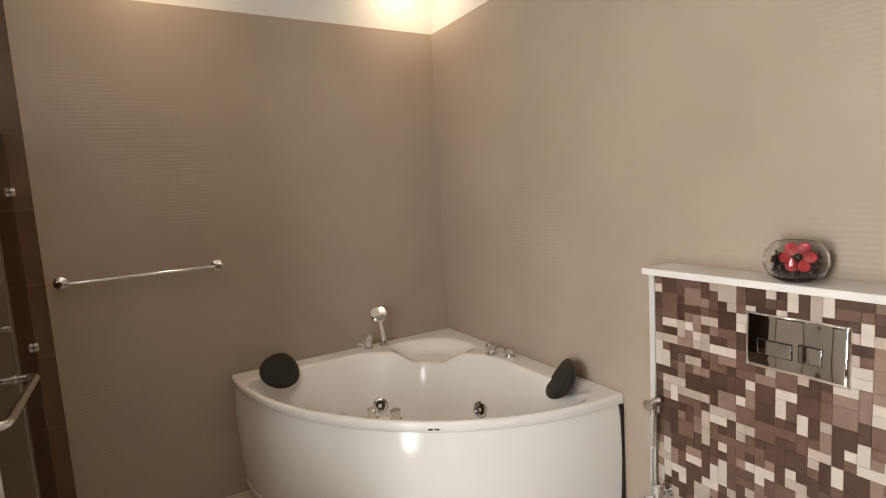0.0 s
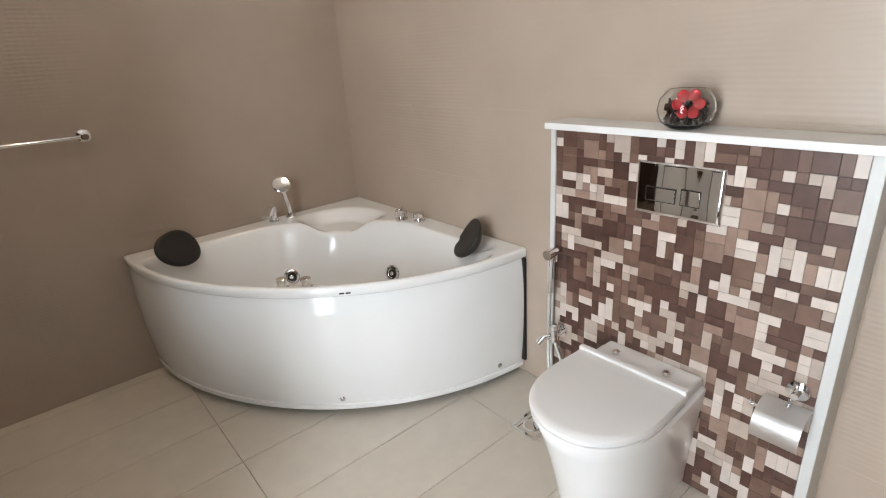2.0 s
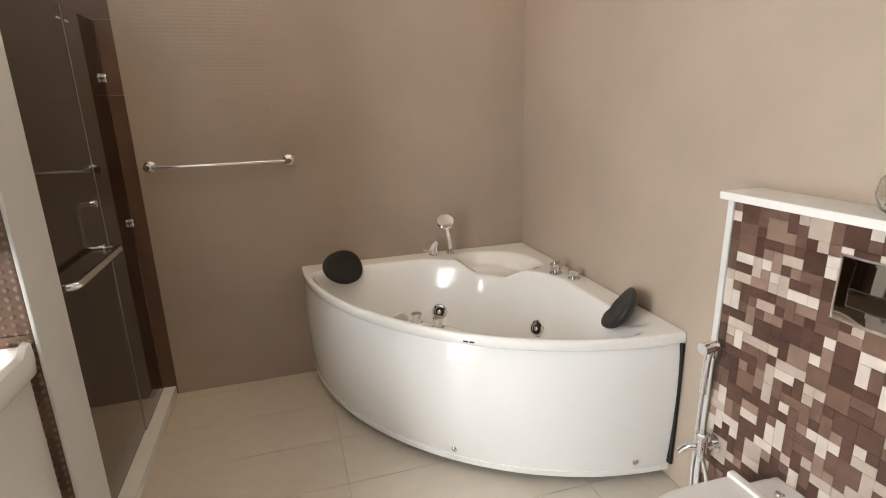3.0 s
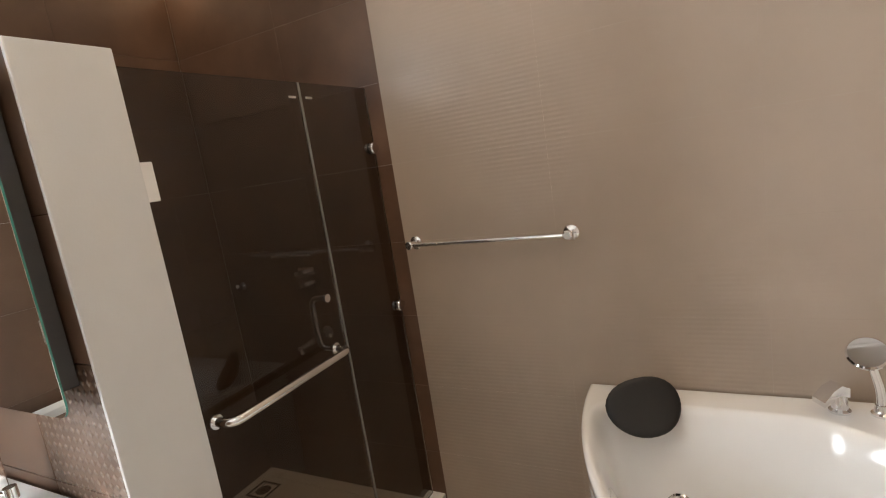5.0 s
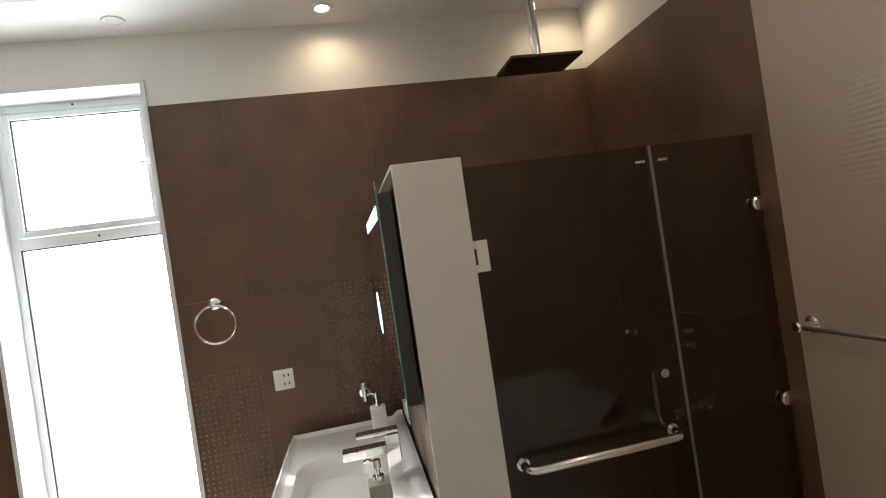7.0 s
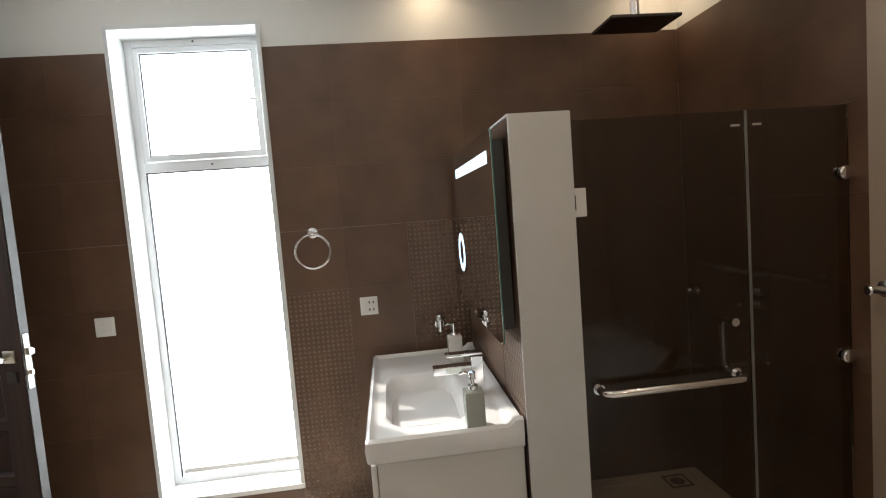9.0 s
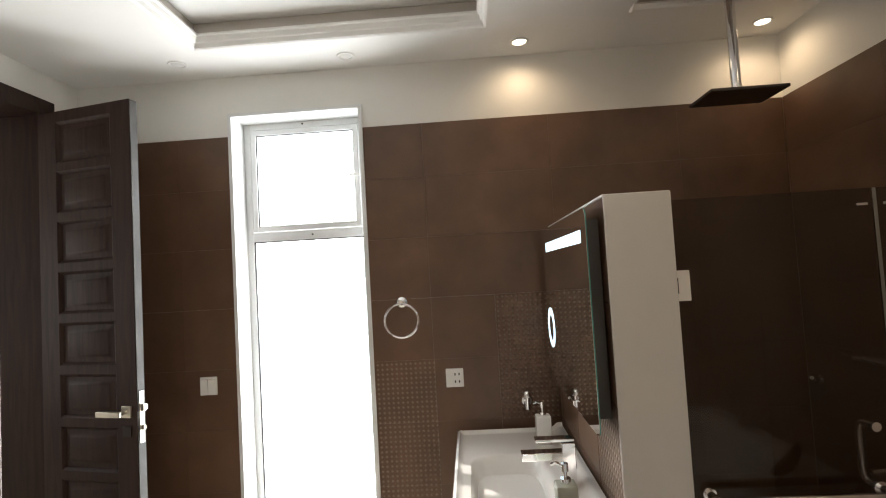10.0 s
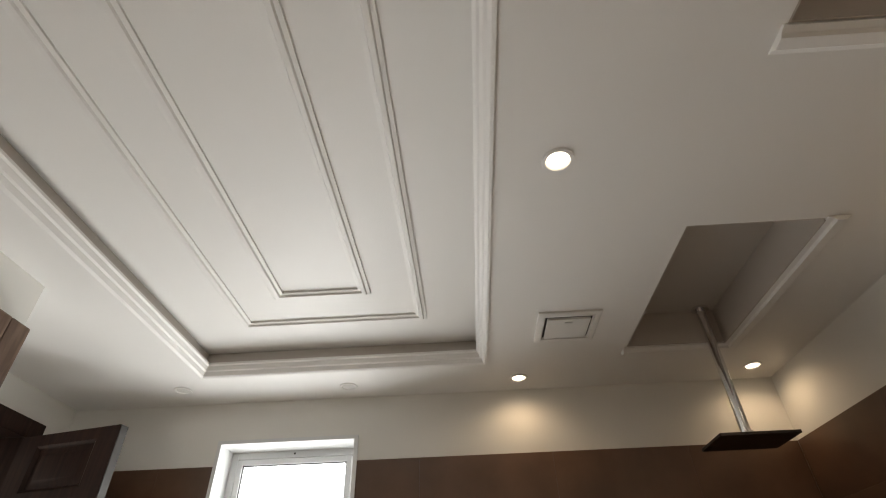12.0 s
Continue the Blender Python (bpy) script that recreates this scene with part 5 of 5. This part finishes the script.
def build_shower_mixer():
    ob = thing("shower_mixer", (0.53, N, 1.0), "chrome shower mixer with two square levers", "mixer")
    y = N
    for x, z in ((0.535, 1.052), (0.53, 0.995)):
        h = part("body", one_box(x - 0.045, y - 0.03, z - 0.016, x + 0.045, y, z + 0.016, 0.003), satin_chrome, ob)
        part("lever", one_box(x - 0.012, y - 0.09, z - 0.008, x + 0.012, y - 0.025, z + 0.010, 0.003), satin_chrome, h, "flat chrome lever")
    out = thing("shower_outlet", (0.57, N, 0.765), "round chrome wall outlet in the shower", "outlet")
    m = Matrix.Translation((0.57, N, 0.765)) @ pose(0, 0, 0, 90, 0, 0)
    part("rose", one_lathe([(0.028, 0), (0.028, 0.006), (0.016, 0.012), (0.014, 0.04), (0, 0.04)], m), satin_chrome, out)
    sp = thing("shower_spout", (0.48, N, 0.715), "small chrome bath spout in the shower", "spout")
    bm = bmesh.new()
    rod(bm, (0.48, N, 0.718), (0.48, N - 0.10, 0.712), 0.015)
    rod(bm, (0.48, N - 0.09, 0.714), (0.48, N - 0.09, 0.692), 0.013)
    part("spout", bm, satin_chrome, sp)
    rail = thing("shelf_rail", (0.47, N, 1.12), "thin chrome rail on the shower wall", "rail")
    bm = bmesh.new()
    rod(bm, (0.355, N - 0.035, 1.123), (0.585, N - 0.035, 1.123), 0.005)
    rod(bm, (0.365, N, 1.123), (0.365, N - 0.035, 1.123), 0.006)
    rod(bm, (0.575, N, 1.123), (0.575, N - 0.035, 1.123), 0.006)
    part("rail", bm, satin_chrome, rail)
    hk = thing("robe_hook", (0.10, N, 0.985), "chrome hook on the brown shower wall", "hook")
    bm = bmesh.new()
    rod(bm, (0.10, N, 0.985), (0.10, N - 0.008, 0.985), 0.020)
    pipe(bm, bend([(0.10, N - 0.005, 0.985), (0.11, N - 0.045, 0.982), (0.13, N - 0.065, 1.0)]), 0.009)
    part("hook", bm, satin_chrome, hk)


build_shower_mixer()


# ================= ceiling fittings =================
def build_downlight(x, y, on):
    ob = thing("downlight", (x, y, CE), "round recessed ceiling light, lit warm white" if on else "round recessed ceiling light, switched off", "downlight", "downlights")
    part("rim", one_lathe([(0.030, -0.001), (0.034, -0.006), (0.042, -0.006), (0.044, -0.001), (0.043, 0.002), (0.030, 0.002)], Matrix.Translation((x, y, CE)), 32), ceiling_paint, ob)
    part("lens", one_lathe([(0.0, -0.0035), (0.025, -0.0035), (0.031, -0.001), (0.031, 0.001), (0, 0.001)], Matrix.Translation((x, y, CE)), 28), lamp_glow if on else lamp_dull, ob, "glowing lens" if on else "dull lens")


for lx, ly in LAMPS_ON:
    build_downlight(lx, ly, True)
for lx, ly in LAMPS_OFF:
    build_downlight(lx, ly, False)


def build_vent():
    x0, x1, y0, y1 = 0.525, 0.765, 1.352, 1.60
    ob = thing("ceiling_vent", ((x0 + x1) / 2, (y0 + y1) / 2, CE), "square white ceiling exhaust fan grille", "vent")
    bm = bmesh.new()
    frame_rect(bm, x0, y0, x1, y1, [(0, CE + 0.001), (0, CE - 0.008), (0.006, CE - 0.012), (0.026, CE - 0.012), (0.03, CE - 0.006), (0.03, CE + 0.001)])
    part("frame", bm, white_plastic, ob)
    part("backing", one_box(x0 + 0.029, y0 + 0.029, CE - 0.002, x1 - 0.029, y1 - 0.029, CE - 0.0005), door_edge, ob, "dark gap behind the cover")
    part("cover", one_box(x0 + 0.038, y0 + 0.038, CE - 0.014, x1 - 0.046, y1 - 0.038, CE - 0.003, 0.003), white_plastic, ob, "flat white cover")
    part("mark", one_box(x1 - 0.072, (y0 + y1) / 2 - 0.016, CE - 0.0155, x1 - 0.066, (y0 + y1) / 2 + 0.016, CE - 0.0138), steel, ob, "small grey mark")


build_vent()

# ================= tiles =================
ROWS_Z = steps(0.0, TOP, 0.237, 0.3025)
ROWS_B = steps(0.0, TOP_BEIGE, 0.237, 0.3025)
HOLE = (WY0 - 0.001, WZ0 - 0.021, WY1 + 0.001, WZ1 + 0.001)


def pick_west(r):
    y, z = (r[0] + r[2]) / 2, (r[1] + r[3]) / 2
    if y < PY0:
        if y > 1.12 and 0.84 < z < 1.45:
            return tile_stud
        if WY1 < y < 0.81 and z < 1.15:
            return tile_stud
    return tile_dark


low_rows = [z for z in ROWS_Z if z < 1.46]
high_rows = [z for z in ROWS_Z if z > 1.44]
rects = grid(steps(S2, N, 0.812, 0.315), low_rows, [HOLE]) + grid(steps(S2, N, 0.812, 0.63), high_rows, [HOLE])
lay_tiles(wall_west, "wall_tile", M_WEST, rects, 0.008, pick_west, 0.0003, 0.0004)
EDGE = 1.049                      # where the brown tiles end on the north wall
lay_tiles(wall_north, "wall_tile", M_NORTH, grid(steps(-EDGE, 0.0, -0.6, 0.6), ROWS_Z), 0.008, lambda r: tile_dark, 0.0003, 0.0004)
lay_tiles(wall_north, "wall_tile", M_NORTH, grid(steps(-E, -EDGE, -EDGE, 0.6), ROWS_B), 0.008, lambda r: tile_beige, 0.00005, 0.0002)
lay_tiles(wall_east, "wall_tile", M_EAST, grid(steps(-N, -S1, -N, 0.6), ROWS_B), 0.008, lambda r: tile_beige, 0.00005, 0.0002)
lay_tiles(wall_south, "wall_tile", m_south(S1), grid([D2X1 + 0.085, 2.5, E], ROWS_B), 0.008, lambda r: tile_beige, 0.00005, 0.0002)
lay_tiles(wall_jog, "wall_tile", m_west_face(JOG), grid(steps(-S1, -S2, -S1, 0.6), ROWS_Z), 0.008, lambda r: tile_dark, 0.0003, 0.0004)
lay_tiles(wall_recess, "wall_tile", m_south(S2), grid([0.0, D1X0 - 0.07], ROWS_Z) + grid([D1X1 + 0.07, JOG], ROWS_Z), 0.008, lambda r: tile_dark, 0.0003, 0.0004)
# partition faces
rects = grid(steps(0.0, PX - 0.004, 0.40, 0.335), [z for z in ROWS_Z if z < 1.7] + [PZ - 0.006])
lay_tiles(partition, "wall_tile", Matrix(((-1, 0, 0, 0), (0, 0, -1, PY0 + 0.012), (0, 1, 0, 0), (0, 0, 0, 1))) @ Matrix.Diagonal((1, 1, 1, 1)),
          [(-r[2], r[1], -r[0], r[3]) for r in rects], 0.008, lambda r: tile_stud if -r[0] > 0.75 and r[3] < 1.15 else tile_dark)
lay_tiles(partition, "wall_tile", Matrix(((1, 0, 0, 0), (0, 0, 1, PY1 - 0.012), (0, 1, 0, 0), (0, 0, 0, 1))), rects, 0.008, lambda r: tile_dark, 0.0003, 0.0004)
# floor: 0.87 x 0.293 tiles
rects = grid(steps(0.0, E, 1.788, 0.855), steps(S2, N, 1.646, 0.2905))
lay_tiles(floor, "floor_tile", M_FLOOR, rects, 0.008, lambda r: floor_mat)
lay_tiles(floor, "floor_tile", M_FLOOR, grid(steps(-T, JOG + 0.6, 1.788, 0.855), steps(S2 - 2.2, S2, 1.646, 0.2905)), 0.008, lambda r: floor_mat)
